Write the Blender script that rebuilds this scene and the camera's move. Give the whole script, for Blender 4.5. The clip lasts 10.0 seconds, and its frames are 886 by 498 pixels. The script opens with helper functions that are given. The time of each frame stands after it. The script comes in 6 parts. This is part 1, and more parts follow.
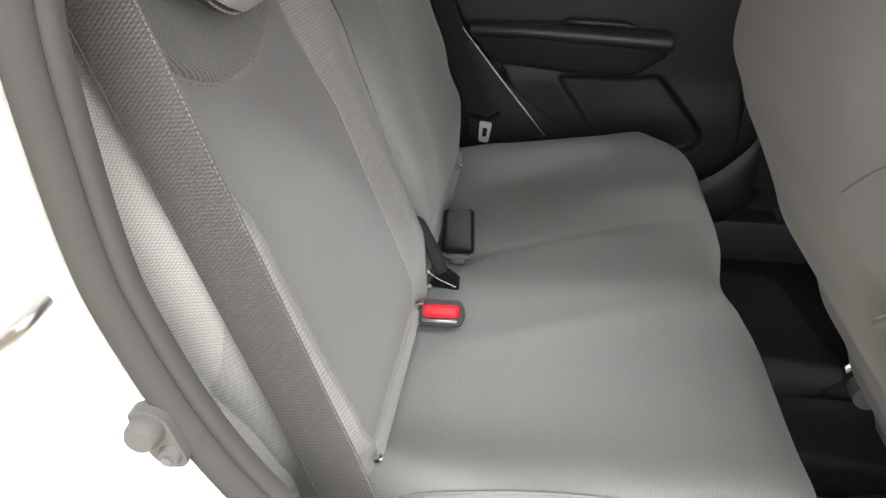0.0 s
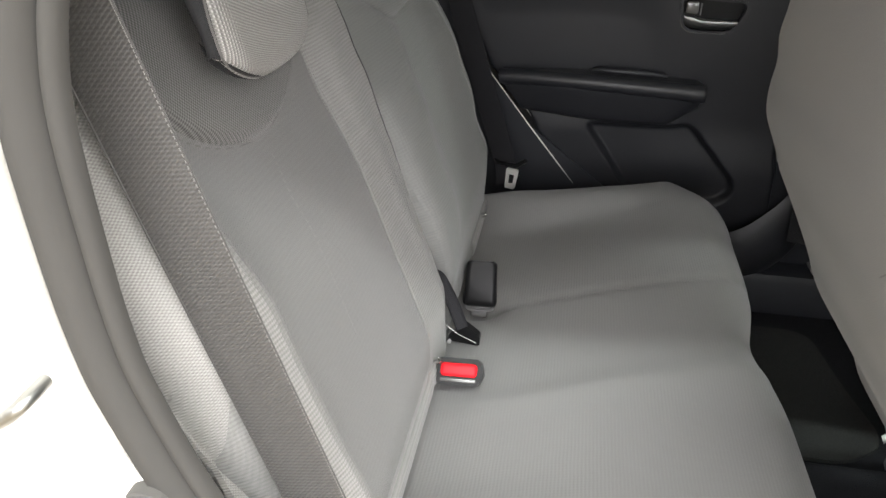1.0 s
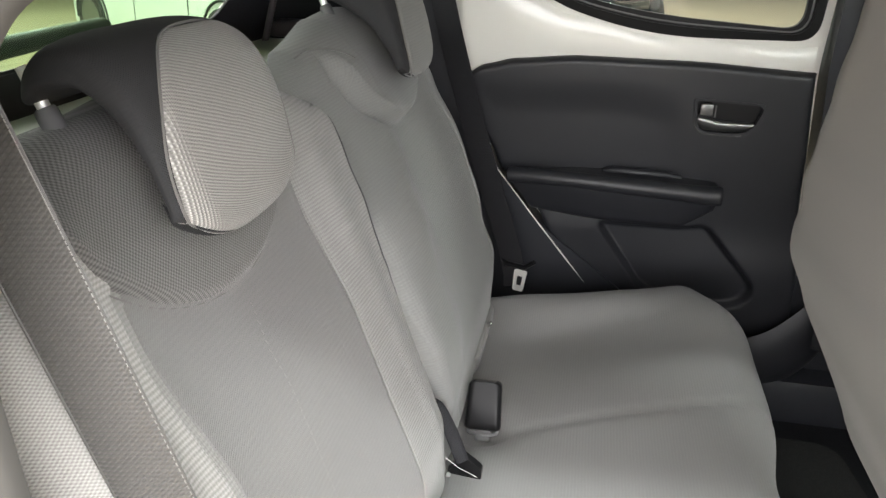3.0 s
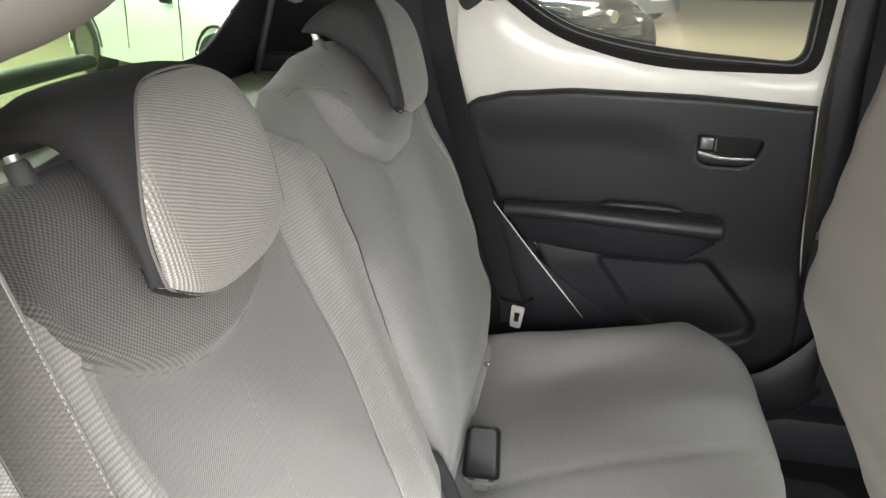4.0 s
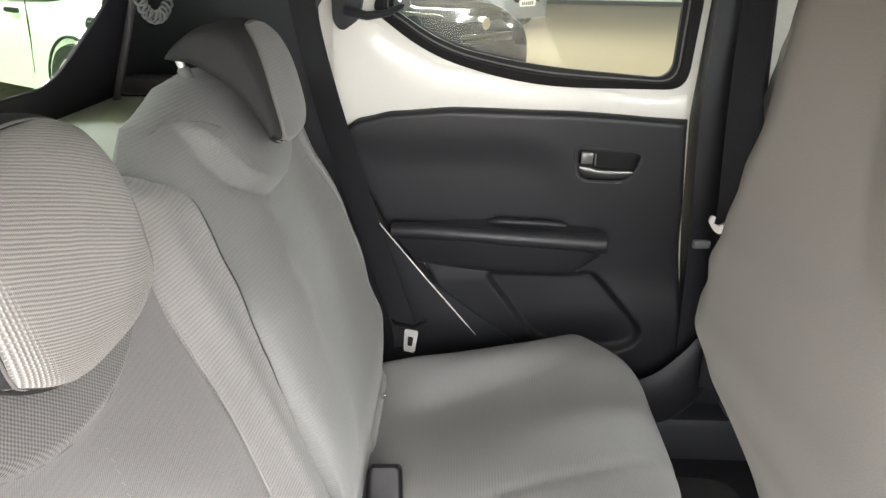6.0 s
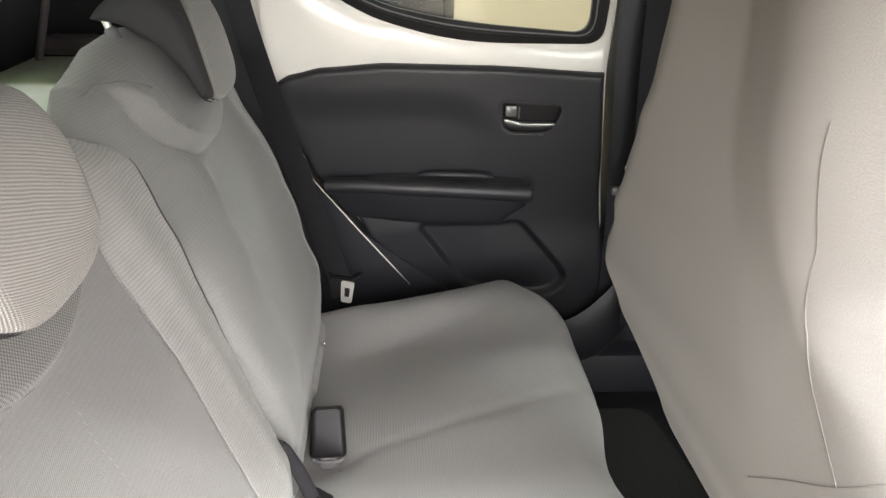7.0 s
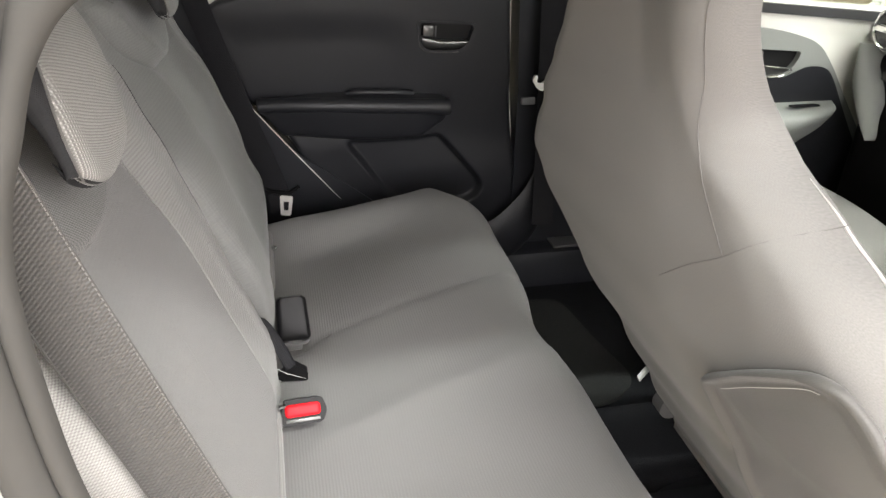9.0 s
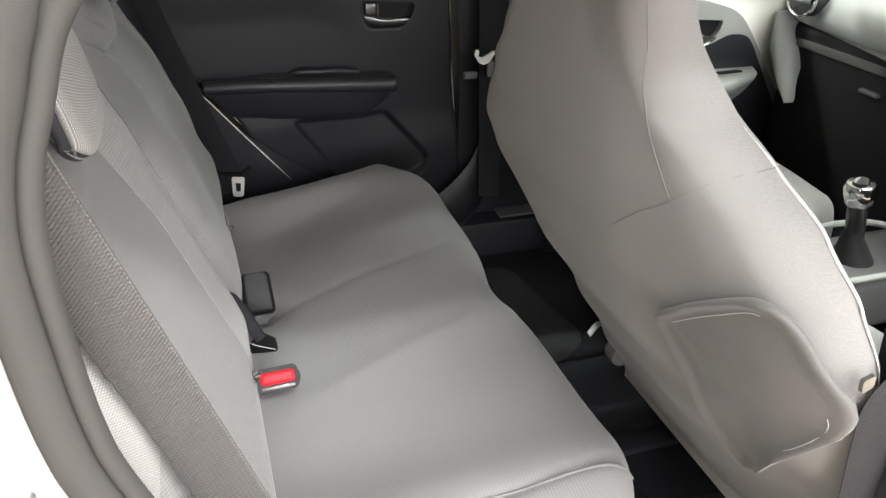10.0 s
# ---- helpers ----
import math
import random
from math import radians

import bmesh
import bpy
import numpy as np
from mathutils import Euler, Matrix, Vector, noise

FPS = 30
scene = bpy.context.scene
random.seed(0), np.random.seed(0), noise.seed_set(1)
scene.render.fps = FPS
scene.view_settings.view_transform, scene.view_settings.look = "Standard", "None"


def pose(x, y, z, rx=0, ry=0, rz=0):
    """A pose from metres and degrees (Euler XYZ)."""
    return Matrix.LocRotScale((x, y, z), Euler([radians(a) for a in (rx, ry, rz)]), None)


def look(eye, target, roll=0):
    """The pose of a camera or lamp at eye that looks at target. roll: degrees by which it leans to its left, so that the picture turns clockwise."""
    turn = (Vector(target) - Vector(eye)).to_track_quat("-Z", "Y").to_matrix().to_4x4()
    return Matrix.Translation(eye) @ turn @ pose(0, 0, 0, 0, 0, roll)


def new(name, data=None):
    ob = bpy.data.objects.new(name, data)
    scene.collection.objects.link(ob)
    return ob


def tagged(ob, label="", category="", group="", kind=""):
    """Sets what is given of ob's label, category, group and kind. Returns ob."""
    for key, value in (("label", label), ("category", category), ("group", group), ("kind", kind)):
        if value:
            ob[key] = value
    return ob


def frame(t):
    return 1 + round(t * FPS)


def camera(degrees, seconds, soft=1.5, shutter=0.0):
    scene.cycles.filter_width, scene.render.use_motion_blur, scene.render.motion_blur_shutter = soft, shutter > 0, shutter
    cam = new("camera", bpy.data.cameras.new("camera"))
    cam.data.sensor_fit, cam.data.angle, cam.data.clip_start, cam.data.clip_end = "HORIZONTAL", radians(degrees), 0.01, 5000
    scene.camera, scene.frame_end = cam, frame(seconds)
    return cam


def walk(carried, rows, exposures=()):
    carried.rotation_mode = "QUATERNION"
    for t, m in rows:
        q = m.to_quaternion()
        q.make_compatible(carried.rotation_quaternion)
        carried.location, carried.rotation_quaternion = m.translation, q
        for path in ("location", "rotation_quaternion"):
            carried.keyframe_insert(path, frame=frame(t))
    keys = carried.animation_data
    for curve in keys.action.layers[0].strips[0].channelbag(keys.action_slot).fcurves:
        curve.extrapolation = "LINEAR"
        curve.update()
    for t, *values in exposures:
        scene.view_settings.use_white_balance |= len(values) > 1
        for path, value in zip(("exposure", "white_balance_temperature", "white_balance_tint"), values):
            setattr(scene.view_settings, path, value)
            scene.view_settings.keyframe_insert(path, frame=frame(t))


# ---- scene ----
cam = camera(61.8, 10.0)
PATH = [
    (0, (0.142, -0.939, 1.194), (-0.079, 0.766, 0.172), 0.3),
    (0.5, (0.143, -0.916, 1.194), (-0.118, 0.802, 0.206), 0.6),
    (1, (0.146, -0.904, 1.216), (-0.156, 0.827, 0.261), 0.6),
    (1.5, (0.146, -0.887, 1.225), (-0.169, 0.871, 0.324), 0.7),
    (2, (0.143, -0.867, 1.234), (-0.181, 0.904, 0.363), 0.8),
    (2.5, (0.147, -0.842, 1.242), (-0.195, 0.941, 0.403), 0.8),
    (3, (0.147, -0.811, 1.263), (-0.208, 0.984, 0.455), 0.7),
    (4.5, (0.127, -0.747, 1.277), (-0.184, 1.084, 0.536), 0.6),
    (5, (0.124, -0.723, 1.284), (-0.124, 1.12, 0.548), 0.7),
    (5.5, (0.124, -0.719, 1.292), (-0.058, 1.138, 0.571), 0.7),
    (6, (0.123, -0.724, 1.296), (0.086, 1.134, 0.556), 1.2),
    (7.5, (0.127, -0.833, 1.314), (0.297, 0.953, 0.43), 1.5),
    (8, (0.115, -0.895, 1.308), (0.313, 0.878, 0.404), 1.4),
    (8.5, (0.079, -0.921, 1.306), (0.369, 0.815, 0.356), 1.8),
    (9, (0.029, -0.934, 1.3), (0.448, 0.768, 0.336), 2.4),
    (9.5, (-0.009, -0.953, 1.303), (0.514, 0.716, 0.333), 2.4),
    (10, (-0.017, -0.978, 1.301), (0.559, 0.657, 0.304), 2.2),
]
walk(cam, [(t, look(eye, target, roll)) for t, eye, target, roll in PATH],
     exposures=[(0, 0.08, 6500, 9), (1.5, 0.30, 6500, 8), (3, 0.62, 6500, 8), (4.5, 0.9, 6600, 8), (6, 1.08, 6550, 9), (7.5, 0.74, 6750, 10), (8.5, 0.41, 6750, 10), (10, 0.38, 6500, 10)])


# ---- world and light ----
world = bpy.data.worlds.new("hall_world")
scene.world = world
world.use_nodes = True
world.node_tree.nodes["Background"].inputs[0].default_value = (0.9, 0.95, 1.0, 1)
world.node_tree.nodes["Background"].inputs[1].default_value = 0.5


def area_lamp(name, place, target, w, h, power, colour):
    lamp = bpy.data.lights.new(name, "AREA")
    lamp.shape, lamp.size, lamp.size_y, lamp.energy, lamp.color = "RECTANGLE", w, h, power, colour
    ob = new(name, lamp)
    ob.matrix_world = look(place, target)
    return ob


# daylight through the glazed front of the hall, on the side of the open door
area_lamp("window_daylight", (1.9, -6.8, 2.4), (0.3, 0, 1.0), 8.5, 3.6, 940, (1.0, 0.975, 0.995))
area_lamp("roof_light_daylight", (0.8, -3.9, 4.5), (0.2, -0.3, 0.8), 6.5, 2.8, 430, (1.0, 0.98, 1.0))
area_lamp("front_daylight", (6.6, -3.4, 2.7), (0.1, 0, 0.9), 7.0, 4.0, 240, (1.0, 0.98, 1.0))
# unseen lamp, added to grade the light across the driving seat's back
area_lamp("rear_fill", (-5.8, -4.2, 2.4), (0.3, -0.35, 1.0), 4.2, 2.6, 200, (0.98, 0.985, 0.97))
# rows of ceiling tubes
for lx, ly, power in ((-4.6, 2.6, 240), (0.9, -2.6, 160), (3.4, -0.6, 230), (-2.0, 2.4, 200), (-7.0, 6.8, 550), (2.2, 3.6, 100), (6.0, 1.6, 200), (0.5, 11.0, 190), (7.5, 11.0, 190)):
    area_lamp("ceiling_lamp", (lx, ly, 3.9), (lx, ly, 0), 2.6, 0.22, power, (0.94, 1.0, 0.97))


# ---- materials ----
def mat(name, colour, rough=0.6, metal=0.0, spec=0.5):
    m = bpy.data.materials.new(name)
    m.use_nodes = True
    b = m.node_tree.nodes["Principled BSDF"]
    b.inputs["Base Color"].default_value = (*colour, 1)
    b.inputs["Roughness"].default_value = rough
    b.inputs["Metallic"].default_value = metal
    b.inputs["Specular IOR Level"].default_value = spec
    return m


class Nodes:
    """Short hand for building node trees."""

    def __init__(self, m):
        self.t = m.node_tree
        self.b = self.t.nodes["Principled BSDF"]

    def add(self, kind, **given):
        n = self.t.nodes.new(kind)
        for k, v in given.items():
            n.inputs[k].default_value = v
        return n

    def link(self, a, b):
        self.t.links.new(a, b)

    def math(self, op, a, b=None):
        n = self.t.nodes.new("ShaderNodeMath")
        n.operation = op
        for i, v in enumerate((a, b)):
            if v is None:
                continue
            if isinstance(v, (int, float)):
                n.inputs[i].default_value = v
            else:
                self.link(v, n.inputs[i])
        return n.outputs[0]

    def noise(self, coords, scale, detail=3.0):
        n = self.add("ShaderNodeTexNoise", Scale=scale, Detail=detail)
        self.link(coords, n.inputs["Vector"])
        return n.outputs["Fac"]

    def mix(self, fac, a, b):
        n = self.t.nodes.new("ShaderNodeMix")
        n.data_type = "RGBA"
        for i, v in ((0, fac), (6, a), (7, b)):
            if isinstance(v, (int, float)):
                n.inputs[i].default_value = v
            elif isinstance(v, tuple):
                n.inputs[i].default_value = (*v, 1)
            else:
                self.link(v, n.inputs[i])
        return n.outputs[2]

    def bump(self, height, strength, distance):
        n = self.add("ShaderNodeBump", Strength=strength, Distance=distance)
        self.link(height, n.inputs["Height"])
        self.link(n.outputs[0], self.b.inputs["Normal"])
        return n


def fabric(name, colour, kind, period, contrast=0.35, depth=0.0007, second=None, rough=0.9, slant=0.0):
    """Woven seat cloth. kind: rib (lines across), mesh (a grid of small dots) or twill. UVs are in metres."""
    m = mat(name, colour, rough, 0, 0.25)
    n = Nodes(m)
    uv = n.t.nodes.new("ShaderNodeTexCoord").outputs["UV"]
    sep = n.t.nodes.new("ShaderNodeSeparateXYZ")
    n.link(uv, sep.inputs[0])
    k = 2 * math.pi / period
    warp = n.math("MULTIPLY", n.math("SUBTRACT", n.noise(uv, 45.0, 2.0), 0.5), period * 0.35)
    u = n.math("MULTIPLY", n.math("ADD", sep.outputs[0], warp), k)
    v = n.math("MULTIPLY", n.math("ADD", n.math("ADD", sep.outputs[1], n.math("MULTIPLY", sep.outputs[0], slant)), warp), k)
    if kind == "rib":
        fine = n.math("MULTIPLY", n.math("SINE", n.math("MULTIPLY", u, 1.7)), 0.3)
        weave = n.math("ADD", n.math("SINE", v), fine)
    elif kind == "head":
        # fine ribs across, turning into upright cords along the outer seam
        side = n.math("MULTIPLY", n.math("SUBTRACT", n.math("SUBTRACT", sep.outputs[0], n.math("MULTIPLY", sep.outputs[1], 0.17)), 0.065), 60.0)
        node = n.t.nodes.new("ShaderNodeClamp")
        n.link(side, node.inputs[0])
        cords = n.math("MULTIPLY", n.math("SINE", n.math("MULTIPLY", u, 0.62)), 1.2)
        ribs = n.math("ADD", n.math("SINE", v), n.math("MULTIPLY", n.math("SINE", n.math("MULTIPLY", u, 1.6)), 0.35))
        keep = n.math("SUBTRACT", 1.0, node.outputs[0])
        weave = n.math("ADD", n.math("MULTIPLY", ribs, keep), n.math("MULTIPLY", cords, node.outputs[0]))
    elif kind == "mesh":
        weave = n.math("MULTIPLY", n.math("SINE", u), n.math("SINE", v))
    else:
        weave = n.math("ADD", n.math("SINE", n.math("ADD", u, v)), n.math("MULTIPLY", n.math("SINE", n.math("MULTIPLY", v, 0.5)), 0.4))
    fac = n.math("ADD", n.math("MULTIPLY", weave, 0.5 * contrast), 0.5)
    fac = n.math("ADD", fac, n.math("MULTIPLY", n.math("SUBTRACT", n.noise(uv, 900.0, 1.0), 0.5), 0.5))
    lo = second or tuple(c * 0.55 for c in colour)
    hi = tuple(min(1, c * (1.35 if contrast < 1 else 1.9)) for c in colour)
    col = n.mix(fac, lo, hi)
    if kind == "head":
        # pale threads among the cords
        pale = n.t.nodes.new("ShaderNodeClamp")
        n.link(n.math("MULTIPLY", n.math("SUBTRACT", n.math("SINE", n.math("MULTIPLY", u, 0.62)), 0.2), n.math("MULTIPLY", node.outputs[0], n.math("MULTIPLY", n.math("ADD", n.math("SINE", n.math("MULTIPLY", v, 0.7)), n.math("MULTIPLY", n.noise(uv, 240.0, 2.0), 1.2)), 0.75))), pale.inputs[0])
        col = n.mix(pale.outputs[0], col, (0.55, 0.54, 0.52))
    soil = n.noise(uv, 7.0, 4.0)
    col = n.mix(n.math("MULTIPLY", soil, 0.16), col, tuple(c * 0.6 for c in colour))
    n.link(col, n.b.inputs["Base Color"])
    soft = n.math("MULTIPLY", n.noise(uv, 22.0, 2.0), 2.2)
    n.bump(n.math("ADD", weave, soft), 0.55, depth)
    n.b.inputs["Sheen Weight"].default_value = 0.15
    return m


def plastic(name, colour, rough=0.55, grain=900.0, depth=0.0003, spec=0.4):
    """Moulded plastic with a fine leather-like grain, a little uneven in gloss."""
    m = mat(name, colour, rough, 0, spec)
    n = Nodes(m)
    at = n.t.nodes.new("ShaderNodeTexCoord").outputs["Object"]
    vor = n.add("ShaderNodeTexVoronoi", Scale=grain)
    n.link(at, vor.inputs["Vector"])
    wide = n.noise(at, 9.0, 4.0)
    n.link(n.mix(n.math("MULTIPLY", wide, 0.5), tuple(c * 1.2 for c in colour), tuple(c * 0.7 for c in colour)), n.b.inputs["Base Color"])
    n.link(n.math("ADD", n.math("MULTIPLY", wide, 0.22), rough - 0.11), n.b.inputs["Roughness"])
    n.bump(vor.outputs["Distance"], 0.35, depth)
    return m


def paint(name, colour, rough=0.18):
    """Car paint under clear coat with a faint orange peel."""
    m = mat(name, colour, 0.45, 0, 0.5)
    n = Nodes(m)
    n.b.inputs["Coat Weight"].default_value = 0.55
    n.b.inputs["Coat Roughness"].default_value = rough * 0.6
    at = n.t.nodes.new("ShaderNodeTexCoord").outputs["Object"]
    dust = n.noise(at, 14.0, 5.0)
    n.link(n.mix(n.math("MULTIPLY", dust, 0.18), colour, tuple(c * 0.82 for c in colour)), n.b.inputs["Base Color"])
    n.bump(n.noise(at, 160.0, 1.0), 0.06, 0.0006)
    return m


def metal(name, colour, rough):
    m = mat(name, colour, rough, 1.0)
    n = Nodes(m)
    at = n.t.nodes.new("ShaderNodeTexCoord").outputs["Object"]
    n.link(n.math("ADD", n.math("MULTIPLY", n.noise(at, 60.0, 4.0), 0.2), rough - 0.1), n.b.inputs["Roughness"])
    return m


def carpet(name, colour):
    m = mat(name, colour, 0.95, 0, 0.1)
    n = Nodes(m)
    at = n.t.nodes.new("ShaderNodeTexCoord").outputs["Object"]
    fibre = n.noise(at, 420.0, 3.0)
    n.link(n.mix(fibre, tuple(c * 0.4 for c in colour), tuple(c * 1.6 for c in colour)), n.b.inputs["Base Color"])
    n.bump(fibre, 0.9, 0.003)
    return m


def webbing(name, colour, spec=0.35, rough=0.6):
    """Seat-belt webbing: rows of slanted stitches; UVs in metres along and across."""
    m = mat(name, colour, rough, 0, spec)
    n = Nodes(m)
    uv = n.t.nodes.new("ShaderNodeTexCoord").outputs["UV"]
    sep = n.t.nodes.new("ShaderNodeSeparateXYZ")
    n.link(uv, sep.inputs[0])
    cols = n.math("DIVIDE", sep.outputs[0], 0.0036)
    a = n.math("ABSOLUTE", n.math("SINE", n.math("MULTIPLY", cols, math.pi)))
    step = n.math("MULTIPLY", n.math("FLOOR", cols), 2.1)
    slope = n.math("MULTIPLY", sep.outputs[0], 700.0)
    b = n.math("SINE", n.math("ADD", n.math("ADD", n.math("MULTIPLY", sep.outputs[1], 2 * math.pi / 0.0031), step), slope))
    weave = n.math("MULTIPLY", a, b)
    fac = n.math("ADD", n.math("MULTIPLY", weave, 0.42), 0.5)
    col = n.mix(fac, tuple(c * 0.55 for c in colour), tuple(c * 1.5 for c in colour))
    n.link(n.mix(n.math("MULTIPLY", n.noise(uv, 11.0, 3.0), 0.3), col, tuple(c * 0.7 for c in colour)), n.b.inputs["Base Color"])
    n.bump(weave, 0.6, 0.0006)
    return m


def glass(name, tint):
    m = bpy.data.materials.new(name)
    m.use_nodes = True
    t = m.node_tree
    t.nodes.clear()
    out = t.nodes.new("ShaderNodeOutputMaterial")
    clear = t.nodes.new("ShaderNodeBsdfTransparent")
    clear.inputs[0].default_value = (*tint, 1)
    gloss = t.nodes.new("ShaderNodeBsdfGlossy")
    gloss.inputs["Roughness"].default_value = 0.02
    edge = t.nodes.new("ShaderNodeLayerWeight")
    edge.inputs[0].default_value = 0.5
    power = t.nodes.new("ShaderNodeMath")
    power.operation = "POWER"
    power.inputs[1].default_value = 4.5
    t.links.new(edge.outputs["Facing"], power.inputs[0])
    fres = t.nodes.new("ShaderNodeMath")
    fres.operation = "MULTIPLY_ADD"
    fres.inputs[1].default_value, fres.inputs[2].default_value = 0.5, 0.02
    t.links.new(power.outputs[0], fres.inputs[0])
    mix = t.nodes.new("ShaderNodeMixShader")
    t.links.new(fres.outputs[0], mix.inputs[0])
    t.links.new(clear.outputs[0], mix.inputs[1])
    t.links.new(gloss.outputs[0], mix.inputs[2])
    t.links.new(mix.outputs[0], out.inputs[0])
    return m


CLOTH = fabric("seat_cloth_plain", (0.155, 0.152, 0.148), "twill", 0.0026, 0.15, 0.0003)
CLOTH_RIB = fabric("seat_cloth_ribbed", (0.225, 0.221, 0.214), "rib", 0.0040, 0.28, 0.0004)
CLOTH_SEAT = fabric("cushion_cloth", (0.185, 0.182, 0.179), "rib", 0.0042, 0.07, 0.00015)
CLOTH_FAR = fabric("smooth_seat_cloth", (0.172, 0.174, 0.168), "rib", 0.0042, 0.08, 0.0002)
# darker than the seat back cloth, with the shade on the pocket mixed in
CLOTH_POCKET_SHADED = fabric("shaded_pocket_cloth", (0.078, 0.075, 0.071), "mesh", 0.0024, 0.03, 0.00006, rough=0.5)
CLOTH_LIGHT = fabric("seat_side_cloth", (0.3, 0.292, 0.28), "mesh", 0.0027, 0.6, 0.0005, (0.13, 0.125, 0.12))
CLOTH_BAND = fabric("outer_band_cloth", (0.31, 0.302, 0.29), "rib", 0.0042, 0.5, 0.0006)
CLOTH_HEAD = fabric("headrest_cloth", (0.235, 0.228, 0.215), "head", 0.0027, 0.5, 0.0005, (0.1, 0.097, 0.092), slant=-0.28)
CLOTH_SEAM = fabric("headrest_seam_cloth", (0.13, 0.125, 0.12), "mesh", 0.002, 0.3)
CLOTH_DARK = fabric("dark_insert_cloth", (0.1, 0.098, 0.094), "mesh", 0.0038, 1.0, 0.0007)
CLOTH_BLACK = fabric("black_headrest_cloth", (0.029, 0.029, 0.0305), "mesh", 0.0022, 0.06, 0.0002)
CLOTH_BLACK.node_tree.nodes["Principled BSDF"].inputs["Sheen Weight"].default_value = 0.0
CLOTH_BACK = fabric("seat_back_cloth", (0.153, 0.148, 0.142), "mesh", 0.0024, 0.03, 0.00006)
DOOR_PLASTIC = plastic("door_trim_plastic", (0.0135, 0.014, 0.0165), 0.44)
DARK_PLASTIC = plastic("dark_trim_plastic", (0.014, 0.015, 0.0185), 0.5)
GREY_PLASTIC = plastic("grey_trim_plastic", (0.10, 0.10, 0.10), 0.5)
DASH_PLASTIC = plastic("dashboard_plastic", (0.34, 0.35, 0.33), 0.55)
DOOR_GREY = plastic("door_grey_plastic", (0.2, 0.206, 0.196), 0.42)
STRUT_GREY = plastic("strut_grey", (0.085, 0.074, 0.078), 0.3)
SEAL_BLACK = plastic("window_seal_rubber", (0.008, 0.0078, 0.008), 0.6, 500.0, 0.0002, 0.2)
CORD_GREY = plastic("cord_grey", (0.2, 0.2, 0.2), 0.22)
LEVER_GREY = plastic("handle_grey_plastic", (0.075, 0.073, 0.07), 0.25, 900.0, 0.0001, 0.7)
LEVER_SATIN = metal("satin_lever", (0.26, 0.26, 0.255), 0.38)
GLOSS_BLACK = plastic("gloss_black_plastic", (0.015, 0.015, 0.016), 0.2, 300.0, 0.0001, 0.6)
BUCKLE_BLACK = plastic("buckle_plastic", (0.009, 0.009, 0.0095), 0.32, 1200.0, 0.0001, 0.12)
RED_PLASTIC = plastic("red_button_plastic", (0.7, 0.012, 0.02), 0.5, 1500.0, 0.0001, 0.2)
WHITE_PAINT = paint("white_body_paint", (0.67, 0.66, 0.61))
RUBBER = plastic("door_seal_rubber", (0.04, 0.0385, 0.036), 0.75, 700.0, 0.0001, 0.25)
STOP_RUBBER = plastic("grey_stop_rubber", (0.085, 0.082, 0.078), 0.75, 700.0, 0.0003, 0.2)
BLACK_RUBBER = plastic("black_rubber", (0.02, 0.02, 0.021), 0.6, 500.0, 0.0003)
STEEL_DARK = metal("dull_steel", (0.3, 0.3, 0.29), 0.4)
STEEL = metal("bright_steel", (0.9, 0.89, 0.86), 0.5)
CAR_GLASS = mat("tinted_car_glass", (0.012, 0.014, 0.013), 0.06, 0, 0.6)
ALLOY = metal("wheel_alloy", (0.35, 0.35, 0.35), 0.45)
CHROME = metal("chrome", (0.88, 0.88, 0.87), 0.12)
WEB_NEAR = webbing("belt_webbing", (0.041, 0.039, 0.037), 0.5, 0.45)
WEB_NEAR.node_tree.nodes["Principled BSDF"].inputs["Sheen Weight"].default_value = 0.15
WEB_FAR = webbing("dark_belt_webbing", (0.014, 0.014, 0.016), 0.2)
CARPET = carpet("dark_carpet", (0.017, 0.0175, 0.02))
MAT_CARPET = carpet("grey_mat_carpet", (0.03, 0.0315, 0.031))
SHELF_FELT = plastic("parcel_shelf_felt", (0.52, 0.54, 0.5), 0.85, 400.0, 0.0004, 0.1)
TAILGATE_TRIM = plastic("tailgate_trim_plastic", (0.036, 0.035, 0.041), 0.5)
HEADLINER = carpet("headlining_cloth", (0.45, 0.45, 0.43))
PIPING = fabric("pale_piping", (0.42, 0.41, 0.395), "mesh", 0.002, 0.1)
STITCH = mat("pale_stitching", (0.17, 0.166, 0.158), 0.8)
STITCH_DARK = mat("dark_stitching", (0.12, 0.115, 0.11), 0.9)
GLASS = glass("window_glass", (0.93, 0.97, 0.94))
GREEN_GLASS = glass("rear_window_glass", (0.62, 0.74, 0.6))


